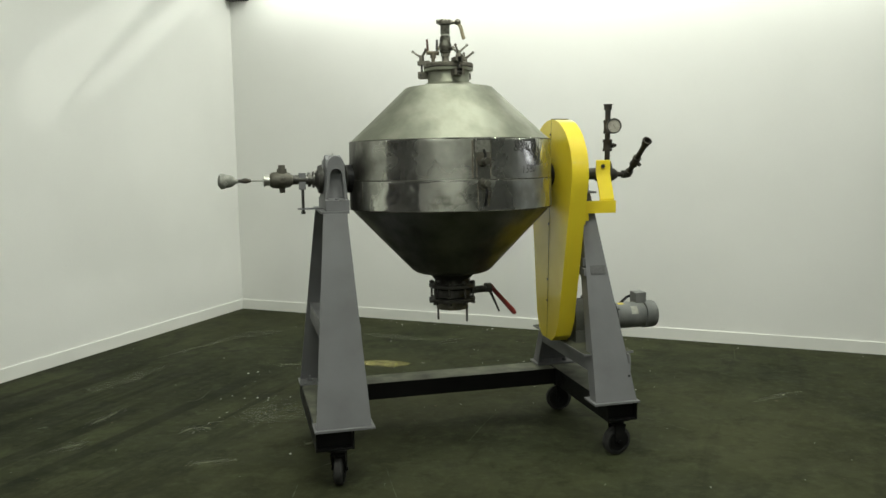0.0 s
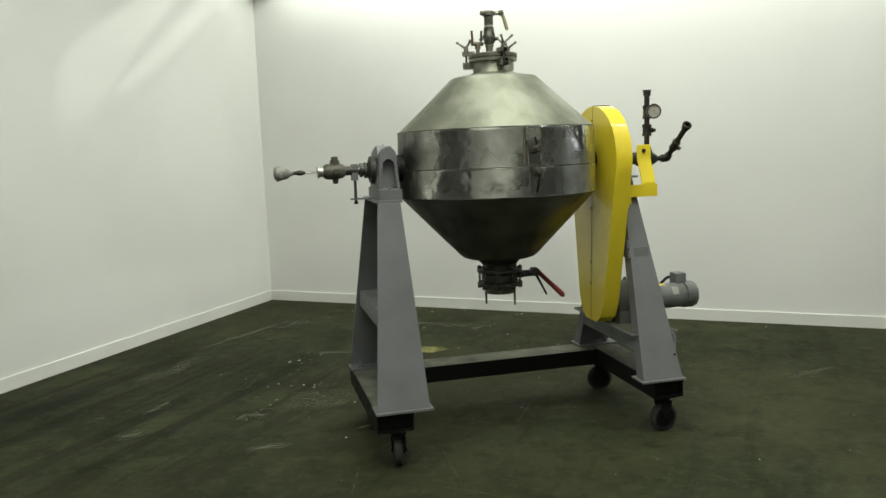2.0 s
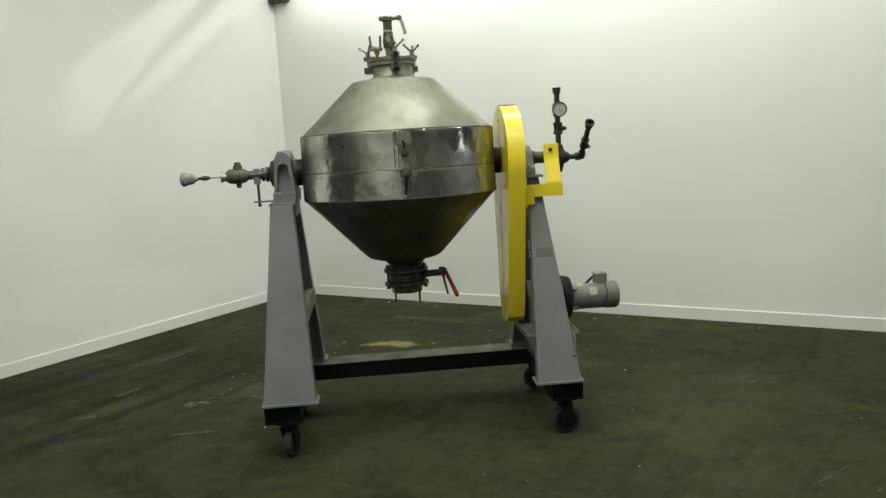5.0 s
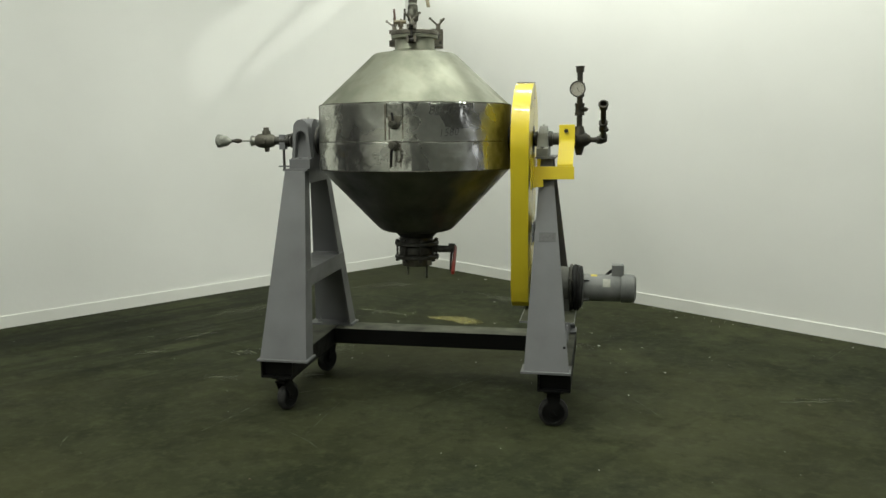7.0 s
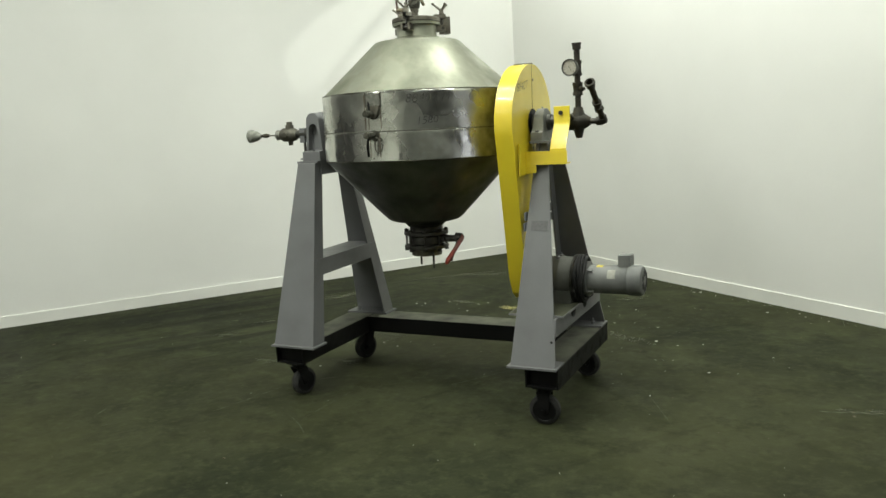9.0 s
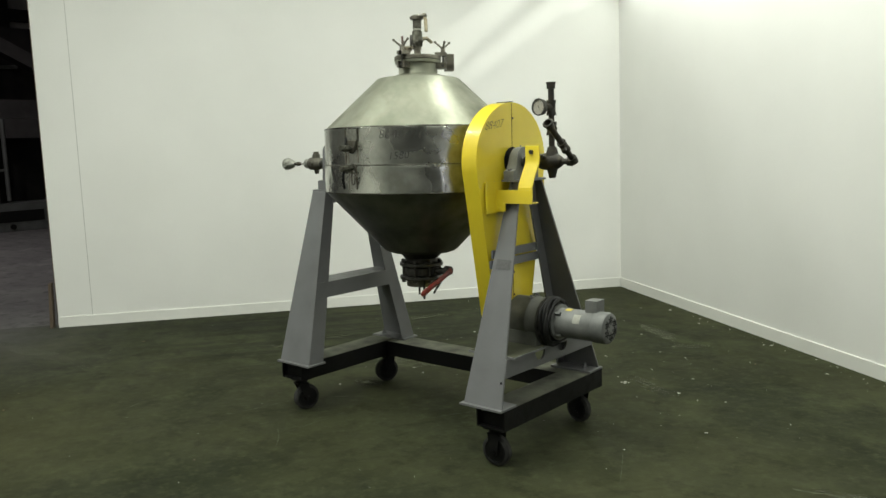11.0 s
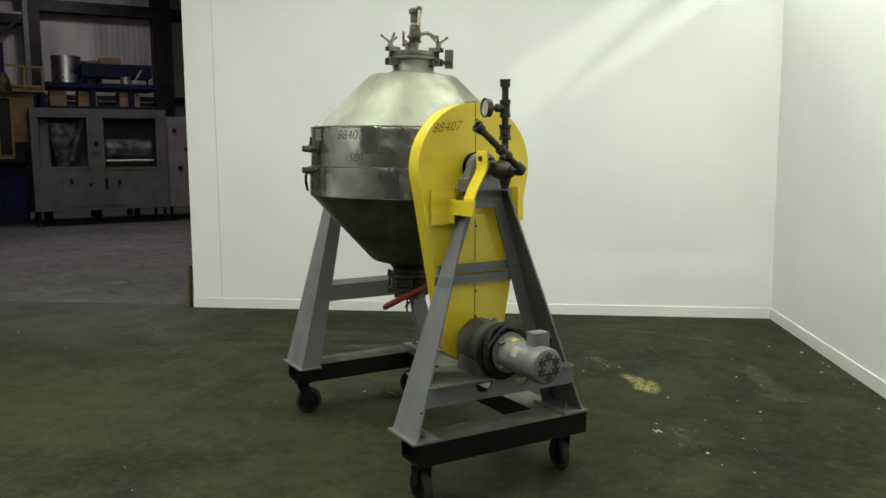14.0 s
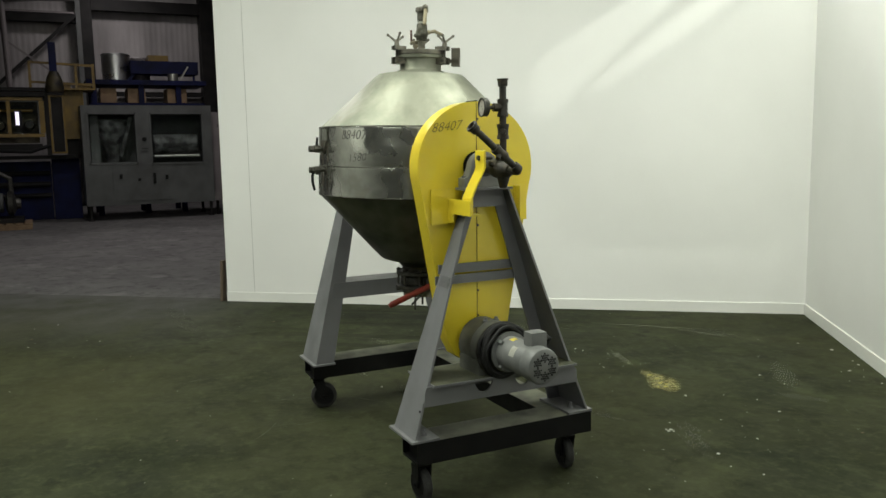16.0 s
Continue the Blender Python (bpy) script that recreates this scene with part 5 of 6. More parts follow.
# the vessel hangs turned a little about its axle
TILT = Matrix.Translation((0, 0.012, AX)) @ Matrix.Rotation(radians(-1.7), 4, "X") @ Matrix.Translation((0, 0, -AX))
ON_VESSEL = {"upper_cone", "upper_band", "lower_band", "lower_cone", "weld_seam", "upper_neck", "lid", "clamp", "hinge", "vent_pipe", "valve_body", "tape_band",
             "pipe_nipple", "upper_valve", "lever_boss", "lever", "vent_valve", "grip", "lower_neck", "valve_flange", "butterfly_valve", "outlet", "stud",
             "lever_hub", "valve_lever", "latch_rod", "jacket_valve", "data_plate", "valve_bracket", "rust_run", "plate_frame", "marker_writing"}
for ob in MACHINE.children:
    if ob.name.split(".")[0] in ON_VESSEL and ob is not GUARD_WRITING:
        ob.matrix_local = TILT


# ---------------------------------------------------------------- lamps' housings
M_LAMPBODY = material("white_lamp_housing", (0.7, 0.7, 0.68), 0.4, 0.0, (0.6, 0.6, 0.58), scale=5)


def batten(c, u):
    u = Vector(u).normalized()
    m = Matrix.Translation(c) @ Matrix.Rotation(math.atan2(u.y, u.x), 4, "Z")
    lamp = thing("ceiling_light", "assumed long white batten lamp hung over the booth, out of view", "ceiling light", "batten lamps over the booth", at=m.translation)
    lamp.rotation_euler = m.to_euler()
    part("housing", rbox((-1.22, -0.05, 0.02), (1.22, 0.05, 0.07), 0.006), M_LAMPBODY, lamp)
    for x in (-0.9, 0.9):
        part("hanging_rod", cyl(bmesh.new(), (x, 0, 0.07), (x, 0, 6.5 - c.z), 0.004, seg=8), M_ZINC, lamp)


for c, u, k in BATTENS:
    batten(Vector(c), u)
lamp = thing("wall_light", "long lamp batten along the wall's top", "wall light")
a, b = lamp_point(UR, 0.30, NR, 0.20, 3.22), lamp_point(UR, 6.2, NR, 0.20, 3.22)
part("housing", prism(bmesh.new(), [a, b, b + Z * 0.05, a + Z * 0.05], NR * 0.06), M_LAMPBODY, lamp)
for s in (0.5, 3.0, 6.0):
    a = lamp_point(UR, s, NR, 0.002, 3.225)
    part("bracket", prism(bmesh.new(), [a, a + UR * 0.04, a + UR * 0.04 + Z * 0.03, a + Z * 0.03], NR * 0.198), M_LAMPBODY, lamp)
a = lamp_point(UR, 0.02, NR, 0.003, 3.045)
box_ = thing("cable_box", "small dark cable box high in the corner", "cable box")
part("body", bevel(prism(bmesh.new(), [a, a + UR * 0.20, a + UR * 0.20 + Z * 0.12, a + Z * 0.12], NR * 0.09), 0.004), M_DARK, box_)

# added slotted baffle between spot and left wall, cut to shape the light streaks
M_BAFFLE = material("black_baffle_sheet", (0.02, 0.02, 0.02), 0.9)


def inside(s, z, poly):
    hit = False
    for (s0, z0), (s1, z1) in zip(poly, poly[1:] + poly[:1]):
        if (z0 > z) != (z1 > z) and s < s0 + (s1 - s0) * (z - z0) / (z1 - z0):
            hit = not hit
    return hit


def baffle():
    """A sheet cut open in small cells where it lets the light through."""
    f, cell = 0.3, 0.045
    slots = ([(1.82, 2.69), (1.46, 2.92), (0.85, 3.50), (0.40, 3.50), (0.95, 2.98), (1.16, 2.87), (1.56, 2.48), (2.06, 2.00), (2.28, 1.80), (2.48, 1.84), (2.50, 2.16), (2.32, 2.40)],
             [(0.25, 3.45), (0.75, 3.01), (0.83, 2.90), (1.46, 2.47), (1.91, 2.05), (1.82, 2.04), (1.20, 2.43), (0.56, 2.88), (0.49, 2.81), (0.03, 3.11), (-0.35, 3.45)])
    bm = bmesh.new()
    grid = {}

    def vert(i, k):
        if (i, k) not in grid:
            p = CORNER + UL * (i * cell - 1.2) + Vector((0, 0, 0.6 + k * cell))
            grid[i, k] = bm.verts.new(SPOT_AT + (p - SPOT_AT) * f)
        return grid[i, k]

    for i in range(100):
        for k in range(82):
            if not any(inside((i + 0.5) * cell - 1.2, 0.6 + (k + 0.5) * cell, q) for q in slots):
                bm.faces.new((vert(i, k), vert(i + 1, k), vert(i + 1, k + 1), vert(i, k + 1)))
    return bm


lamp = thing("added_streak_spot", "added unseen spot lamp with a slotted black baffle that shapes the wall's light streaks", "spot light")
part("baffle", baffle(), M_BAFFLE, lamp, "added black sheet slotted in the shape of the light streaks", smooth=0)
part("housing", cyl(bmesh.new(), SPOT_AT + Vector((0.1, 0.1, 0.35)), SPOT_AT + Vector((0.06, 0.06, 0.12)), 0.08, 0.1, 20), M_DARK, lamp)
part("hanging_rod", cyl(bmesh.new(), SPOT_AT + Vector((0.09, 0.09, 0.34)), SPOT_AT + Vector((0.09, 0.09, 2.0)), 0.012, seg=10), M_DARK, lamp)


# ---------------------------------------------------------------- floor clutter
def blob(cx, cy, rx, ry, turn, seed, z, n=44, rough=0.35):
    bm = bmesh.new()
    vs = []
    for k in range(n):
        a = 2 * math.pi * k / n
        w = 1 + rough * noise.noise(Vector((math.cos(a) * 2.2 + seed, math.sin(a) * 2.2, seed))) + 0.5 * rough * noise.noise(Vector((math.cos(a) * 7, math.sin(a) * 7, seed)))
        x, y = rx * w * math.cos(a), ry * w * math.sin(a)
        vs.append((cx + x * math.cos(turn) - y * math.sin(turn), cy + x * math.sin(turn) + y * math.cos(turn), z))
    return prism(bm, vs, (0, 0, 0.0006))


def dusting(name, colour, colour2, cover=(0.40, 0.60), amount=1.0, grain=9.0):
    """Powder lying thin on the floor: it thins out towards its edge, in a noisy way."""
    mat = material(name, colour, 0.95, 0.0, colour2, scale=26, mix=(0.35, 0.65), spec=0.1)
    nt = mat.node_tree
    tc = nt.nodes.new("ShaderNodeTexCoord")
    sub = nt.nodes.new("ShaderNodeVectorMath")
    sub.operation = "SUBTRACT"
    sub.inputs[1].default_value = (0.5, 0.5, 0.5)
    nt.links.new(tc.outputs["Generated"], sub.inputs[0])
    flat = nt.nodes.new("ShaderNodeVectorMath")
    flat.operation = "MULTIPLY"
    flat.inputs[1].default_value = (1, 1, 0)
    nt.links.new(sub.outputs[0], flat.inputs[0])
    dist = nt.nodes.new("ShaderNodeVectorMath")
    dist.operation = "LENGTH"
    nt.links.new(flat.outputs[0], dist.inputs[0])
    edge = nt.nodes.new("ShaderNodeMapRange")
    edge.inputs[1].default_value, edge.inputs[2].default_value = 0.48, 0.12
    nt.links.new(dist.outputs["Value"], edge.inputs[0])
    n = nt.nodes.new("ShaderNodeTexNoise")
    n.inputs["Scale"].default_value, n.inputs["Detail"].default_value, n.inputs["Roughness"].default_value = grain, 5.0, 0.65
    geo = nt.nodes.new("ShaderNodeNewGeometry")
    nt.links.new(geo.outputs["Position"], n.inputs["Vector"])
    r = nt.nodes.new("ShaderNodeMapRange")
    r.inputs[1].default_value, r.inputs[2].default_value, r.inputs[4].default_value = *cover, amount
    nt.links.new(n.outputs["Fac"], r.inputs[0])
    m = nt.nodes.new("ShaderNodeMath")
    m.operation = "MULTIPLY"
    nt.links.new(edge.outputs[0], m.inputs[0])
    nt.links.new(r.outputs[0], m.inputs[1])
    nt.links.new(m.outputs[0], nt.nodes["Principled BSDF"].inputs["Alpha"])
    return mat


def patch(name, x, y, rx, ry, turn, mat, seed, z=0.0004, parent=None):
    ob = new(name, finish(name, blob(0, 0, rx, ry, 0, seed, 0.0, rough=0.25), mat, 0))
    ob.matrix_world = pose(x, y, z, 0, 0, turn)
    if parent:
        ob.parent = parent
    return ob


M_POWDER = dusting("pale_yellow_powder", (0.38, 0.35, 0.145), (0.24, 0.225, 0.10), (0.34, 0.68), 1.0, 17.0)
st = thing("powder_spill", "pale yellow powder spill scuffed into the floor", "powder spill")
for k, (x, y, rx, ry, tn) in enumerate(((-0.20, 1.815, 0.16, 0.06, -12), (-0.06, 1.780, 0.22, 0.10, -22), (0.00, 1.750, 0.18, 0.085, -20), (0.03, 1.700, 0.10, 0.06, 50))):
    patch("streak", x, y, rx, ry, tn, M_POWDER, 3.3 * k, 0.0005 + 0.0007 * k, st)
M_SMUDGE = dusting("pale_floor_dust", (0.19, 0.20, 0.14), (0.11, 0.12, 0.08), (0.40, 0.70), 0.42)
AL_D, AR_D = -127.4, -35.3
for k, (x, y, rx, ry, tn) in enumerate((
        (-0.92, 0.86, 0.32, 0.24, 20), (-1.37, 0.66, 0.13, 0.09, 10), (-1.93, 1.03, 0.22, 0.05, 55), (-2.04, 0.56, 0.14, 0.09, 30), (-1.28, 0.11, 0.16, 0.07, 0),
        (-0.94, 3.05, 0.30, 0.14, 25), (-1.40, 2.75, 0.45, 0.05, 44), (-0.72, 0.24, 0.14, 0.08, 0), (-3.6, -0.74, 0.9, 0.10, 3),
        (0.77, 1.25, 0.20, 0.08, -35), (2.3, 0.25, 0.22, 0.05, 10), (0.2, 2.6, 0.4, 0.10, -40),
        (-1.9, 1.9, 0.4, 0.12, 52), (0.95, 1.16, 0.16, 0.07, -20), (-0.70, 1.93, 0.30, 0.05, -22), (0.62, 2.30, 0.18, 0.08, 30), (0.30, 1.05, 0.14, 0.06, 15))):
    tagged(patch("dust_smudge", x, y, rx, ry, tn, M_SMUDGE, 1.7 * k, 0.00035 + 0.00002 * k), "pale dusty smudge worn into the green floor", "dust smudge", "dust smudges on the floor")

M_FLAKE = material("white_paint_flake", (0.50, 0.50, 0.48), 0.8, 0.0, (0.24, 0.24, 0.21), scale=30)
M_CHIP = material("brown_debris", (0.10, 0.07, 0.04), 0.9, 0.0, (0.05, 0.04, 0.03), scale=40)


def flakes(count, seed, small, large, spread):
    r = random.Random(seed)
    verts, faces = [], []
    for _ in range(count):
        x, y = spread(r)
        size = small + (large - small) * r.random() ** 4
        t, n = r.random() * 6.28, r.choice((4, 5, 5, 6))
        b0 = len(verts)
        ratio = 0.35 + 0.6 * r.random()
        for k in range(n):
            a = 6.283 * k / n + r.random() * 0.5
            u, v = size * math.cos(a), size * ratio * math.sin(a)
            verts.append((x + u * math.cos(t) - v * math.sin(t), y + u * math.sin(t) + v * math.cos(t), 0.0015 + r.random() * 0.002))
        for k in range(n):
            verts.append((verts[b0 + k][0], verts[b0 + k][1], 0.0002))
        faces.append(tuple(range(b0, b0 + n)))
        for k in range(n):
            j = (k + 1) % n
            faces.append((b0 + k, b0 + n + k, b0 + n + j, b0 + j))
    me = bpy.data.meshes.new("flakes")
    me.from_pydata(verts, [], faces)
    return me


def over_floor(r):
    while True:
        x, y = r.uniform(-4.5, 5.5), r.uniform(-3.6, 4.0)
        p = Vector((x, y, 0)) - CORNER
        if p.dot(NL) > 0.05 and p.dot(NR) > 0.05:
            return x, y


def by_left(r):
    while True:
        x, y = r.gauss(-0.92, 0.24), r.gauss(0.92, 0.30)
        p = Vector((x, y, 0)) - CORNER
        if p.dot(NL) > 0.05 and p.dot(NR) > 0.05:
            return x, y


def by_powder(r):
    return r.gauss(0.9, 0.55), r.gauss(1.35, 0.6)


def by_base(r):
    """Slivers trodden in beside the machine's base."""
    return r.gauss(-0.72, 0.22), r.gauss(1.86, 0.10)


def by_skirting(r):
    p = CORNER + UR * r.uniform(1.5, 6.2) + NR * (0.02 + abs(r.gauss(0, 0.10)))
    return p.x, p.y


for k, (cnt, sd, sm, lg_, fn, mt, lb) in enumerate((
        (112, 1, 0.0014, 0.010, over_floor, M_FLAKE, "scattered white paint flakes on the floor"),
        (48, 2, 0.0018, 0.011, by_left, M_FLAKE, "white paint flakes crowded on the scuffed floor"),
        (52, 3, 0.002, 0.013, by_skirting, M_FLAKE, "white plaster crumbs along the skirting board"),
        (42, 5, 0.0014, 0.008, by_powder, M_FLAKE, "small white flakes strewn round the powder spill"),
        (9, 6, 0.002, 0.009, by_base, M_FLAKE, "white slivers trodden in beside the machine"),
        (80, 4, 0.003, 0.018, over_floor, M_CHIP, "brown dirt crumbs on the floor"))):
    me = flakes(cnt, sd, sm, lg_, fn)
    me.materials.append(mt)
    tagged(new("debris", me), lb, "debris", kind="stuff")


def scuffs(count, seed):
    r = random.Random(seed)
    verts, faces = [], []
    for _ in range(count):
        x, y = over_floor(r)
        t = AL + r.choice((0, 0, math.pi / 2, 0.5)) + r.gauss(0, 0.25)
        length, w, bend = r.uniform(0.12, 0.7), r.uniform(0.002, 0.006), r.gauss(0, 0.15)
        b0, n = len(verts), 8
        for k in range(n + 1):
            s = length * k / n
            a = t + bend * k / n
            px, py = x + s * math.cos(a), y + s * math.sin(a)
            ww = w * math.sin(math.pi * (k + 0.3) / (n + 0.6))
            for q in (-1, 1):
                verts.append((px - q * ww * math.sin(a), py + q * ww * math.cos(a), 0.0007))
        for k in range(n):
            i = b0 + 2 * k
            faces.append((i, i + 1, i + 3, i + 2))
    me = bpy.data.meshes.new("scuffs")
    me.from_pydata(verts, [], faces)
    return me


M_SCUFF = material("pale_scuff", (0.115, 0.12, 0.085), 0.9, 0.0, (0.05, 0.055, 0.034), scale=18, mix=(0.4, 0.6), spec=0.15)
M_FAINT = material("faint_scuff", (0.075, 0.08, 0.052), 0.9, 0.0, (0.032, 0.036, 0.02), scale=18, mix=(0.4, 0.6), spec=0.15)
me = scuffs(26, 8)
me.materials.append(M_FAINT)
tagged(new("scuff_marks", me), "pale curved scuff marks scraped into the painted floor", "scuff marks", kind="stuff")


def stroke(verts, faces, pts, w, r):
    """A thin worn line along points on the floor, of uneven width."""
    b0 = len(verts)
    n = len(pts)
    for k, (x, y) in enumerate(pts):
        a, b = pts[max(0, k - 1)], pts[min(n - 1, k + 1)]
        d = Vector((b[0] - a[0], b[1] - a[1], 0)).normalized()
        ww = w * (0.35 + 0.9 * r.random()) * (0.3 if k in (0, n - 1) else 1)
        for q in (-1, 1):
            verts.append((x - q * ww * d.y, y + q * ww * d.x, 0.0009))
    for k in range(n - 1):
        i = b0 + 2 * k
        faces.append((i, i + 1, i + 3, i + 2))


def worn_marks():
    r = random.Random(21)
    verts, faces = [], []
    line = lambda x0, y0, x1, y1, n=24: [(lerp(x0, x1, k / n), lerp(y0, y1, k / n) + r.gauss(0, 0.004)) for k in range(n + 1)]
    arc = lambda x, y, rad, a0, a1, n=20: [(x + rad * (1 + r.gauss(0, 0.03)) * math.cos(radians(lerp(a0, a1, k / n))), y + rad * math.sin(radians(lerp(a0, a1, k / n)))) for k in range(n + 1)]
    stroke(verts, faces, line(-1.75, 2.41, -1.12, 3.03), 0.006, r)
    stroke(verts, faces, arc(-0.90, 0.83, 0.15, -150, -60, 9), 0.004, r)
    stroke(verts, faces, arc(-0.92, 0.85, 0.20, -70, 10, 7), 0.003, r)
    stroke(verts, faces, arc(-1.37, 0.60, 0.08, 10, 170), 0.010, r)
    stroke(verts, faces, line(-1.30, 0.75, -1.22, 0.76, 6), 0.006, r)
    stroke(verts, faces, [(-1.45, 1.22), (-1.40, 1.22), (-1.36, 1.27), (-1.33, 1.36), (-1.31, 1.43)], 0.006, r)
    stroke(verts, faces, line(-1.98, 0.93, -1.87, 1.12, 8), 0.014, r)
    stroke(verts, faces, line(-2.09, 0.55, -1.98, 0.58, 8), 0.016, r)
    stroke(verts, faces, line(-2.29, 0.93, -2.23, 0.945, 5), 0.012, r)
    stroke(verts, faces, line(-1.36, 0.10, -1.20, 0.12, 10), 0.010, r)
    stroke(verts, faces, line(-0.78, 0.23, -0.69, 0.25, 6), 0.014, r)
    stroke(verts, faces, line(2.05, 0.18, 2.32, 0.222, 12), 0.009, r)
    me = bpy.data.meshes.new("worn_marks")
    me.from_pydata(verts, [], faces)
    return me


me = worn_marks()
me.materials.append(M_SCUFF)
tagged(new("worn_marks", me), "pale worn lines and rings scraped into the green floor paint", "scuff marks", kind="stuff")

r_ = random.Random(77)
for x, y, s_ in ((0.663, 1.207, 0.013), (0.676, 1.180, 0.010), (0.650, 1.186, 0.007), (0.692, 1.203, 0.006), (1.047, 1.179, 0.011), (-0.074, 3.412, 0.015), (0.142, 2.44, 0.009), (0.364, 3.043, 0.010), (1.106, 2.632, 0.013), (-1.05, 1.78, 0.008), (-0.98, 1.80, 0.007)):
    bm = bmesh.new()
    n_ = 7
    pts = [(x + s_ * (0.6 + 0.6 * r_.random()) * math.cos(2 * math.pi * k / n_), y + s_ * (0.5 + 0.5 * r_.random()) * math.sin(2 * math.pi * k / n_), 0.0003) for k in range(n_)]
    prism(bm, pts, (0.001, 0.001, 0.003))
    crumb = part("plaster_crumb", bm, M_FLAKE, None, smooth=0)
    tagged(crumb, "small white plaster crumb on the floor", "debris", "plaster crumbs on the floor")


# ---------------------------------------------------------------- the warehouse beyond the wall's end
M_CABINET = material("dull_grey_cabinet_paint", (0.092, 0.096, 0.093), 0.55, 0.0, (0.066, 0.067, 0.065), scale=3, spec=0.3)
M_CABSIDE = material("pinkish_grey_cabinet_paint", (0.16, 0.14, 0.14), 0.55, 0.0, (0.12, 0.105, 0.105), scale=3)
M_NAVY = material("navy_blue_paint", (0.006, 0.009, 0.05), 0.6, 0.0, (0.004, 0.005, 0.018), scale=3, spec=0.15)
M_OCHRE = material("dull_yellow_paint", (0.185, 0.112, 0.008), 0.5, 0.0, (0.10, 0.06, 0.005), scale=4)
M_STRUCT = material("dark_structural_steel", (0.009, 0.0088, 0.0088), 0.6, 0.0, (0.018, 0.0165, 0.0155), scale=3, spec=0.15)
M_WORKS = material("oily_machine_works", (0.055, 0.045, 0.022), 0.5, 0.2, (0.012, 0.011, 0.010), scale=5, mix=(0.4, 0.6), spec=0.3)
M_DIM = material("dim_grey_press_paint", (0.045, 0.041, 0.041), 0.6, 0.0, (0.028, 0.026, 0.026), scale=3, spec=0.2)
M_GLASSY = bpy.data.materials.new("machine_window")
M_GLASSY.use_nodes = True
gb = M_GLASSY.node_tree.nodes["Principled BSDF"]
gb.inputs["Base Color"].default_value, gb.inputs["Roughness"].default_value, gb.inputs["Transmission Weight"].default_value = (0.75, 0.8, 0.78, 1), 0.05, 1.0
gb.inputs["IOR"].default_value = 1.1
M_INNER = material("machine_interior", (0.17, 0.173, 0.17), 0.5, 0.3, (0.025, 0.025, 0.025), scale=4, mix=(0.4, 0.6))
M_PALLET = material("pallet_wood", (0.24, 0.16, 0.09), 0.8, 0.0, (0.15, 0.10, 0.06), scale=5)
M_TANK = material("bright_tank_steel", (0.6, 0.6, 0.6), 0.25, 1.0, (0.5, 0.5, 0.5), scale=4, rough2=0.4)


def bar(p0, p1, w, bm=None):
    """A square bar between two points."""
    bm = bm or bmesh.new()
    p0, p1 = Vector(p0), Vector(p1)
    a, u, v = basis(p1 - p0)
    up = Vector((0, 0, 1)) if abs(a.z) < 0.9 else Vector((0, 1, 0))
    u = a.cross(up).normalized()
    v = a.cross(u)
    prism(bm, [p0 + u * w / 2 + v * w / 2, p0 - u * w / 2 + v * w / 2, p0 - u * w / 2 - v * w / 2, p0 + u * w / 2 - v * w / 2], p1 - p0)
    return bm


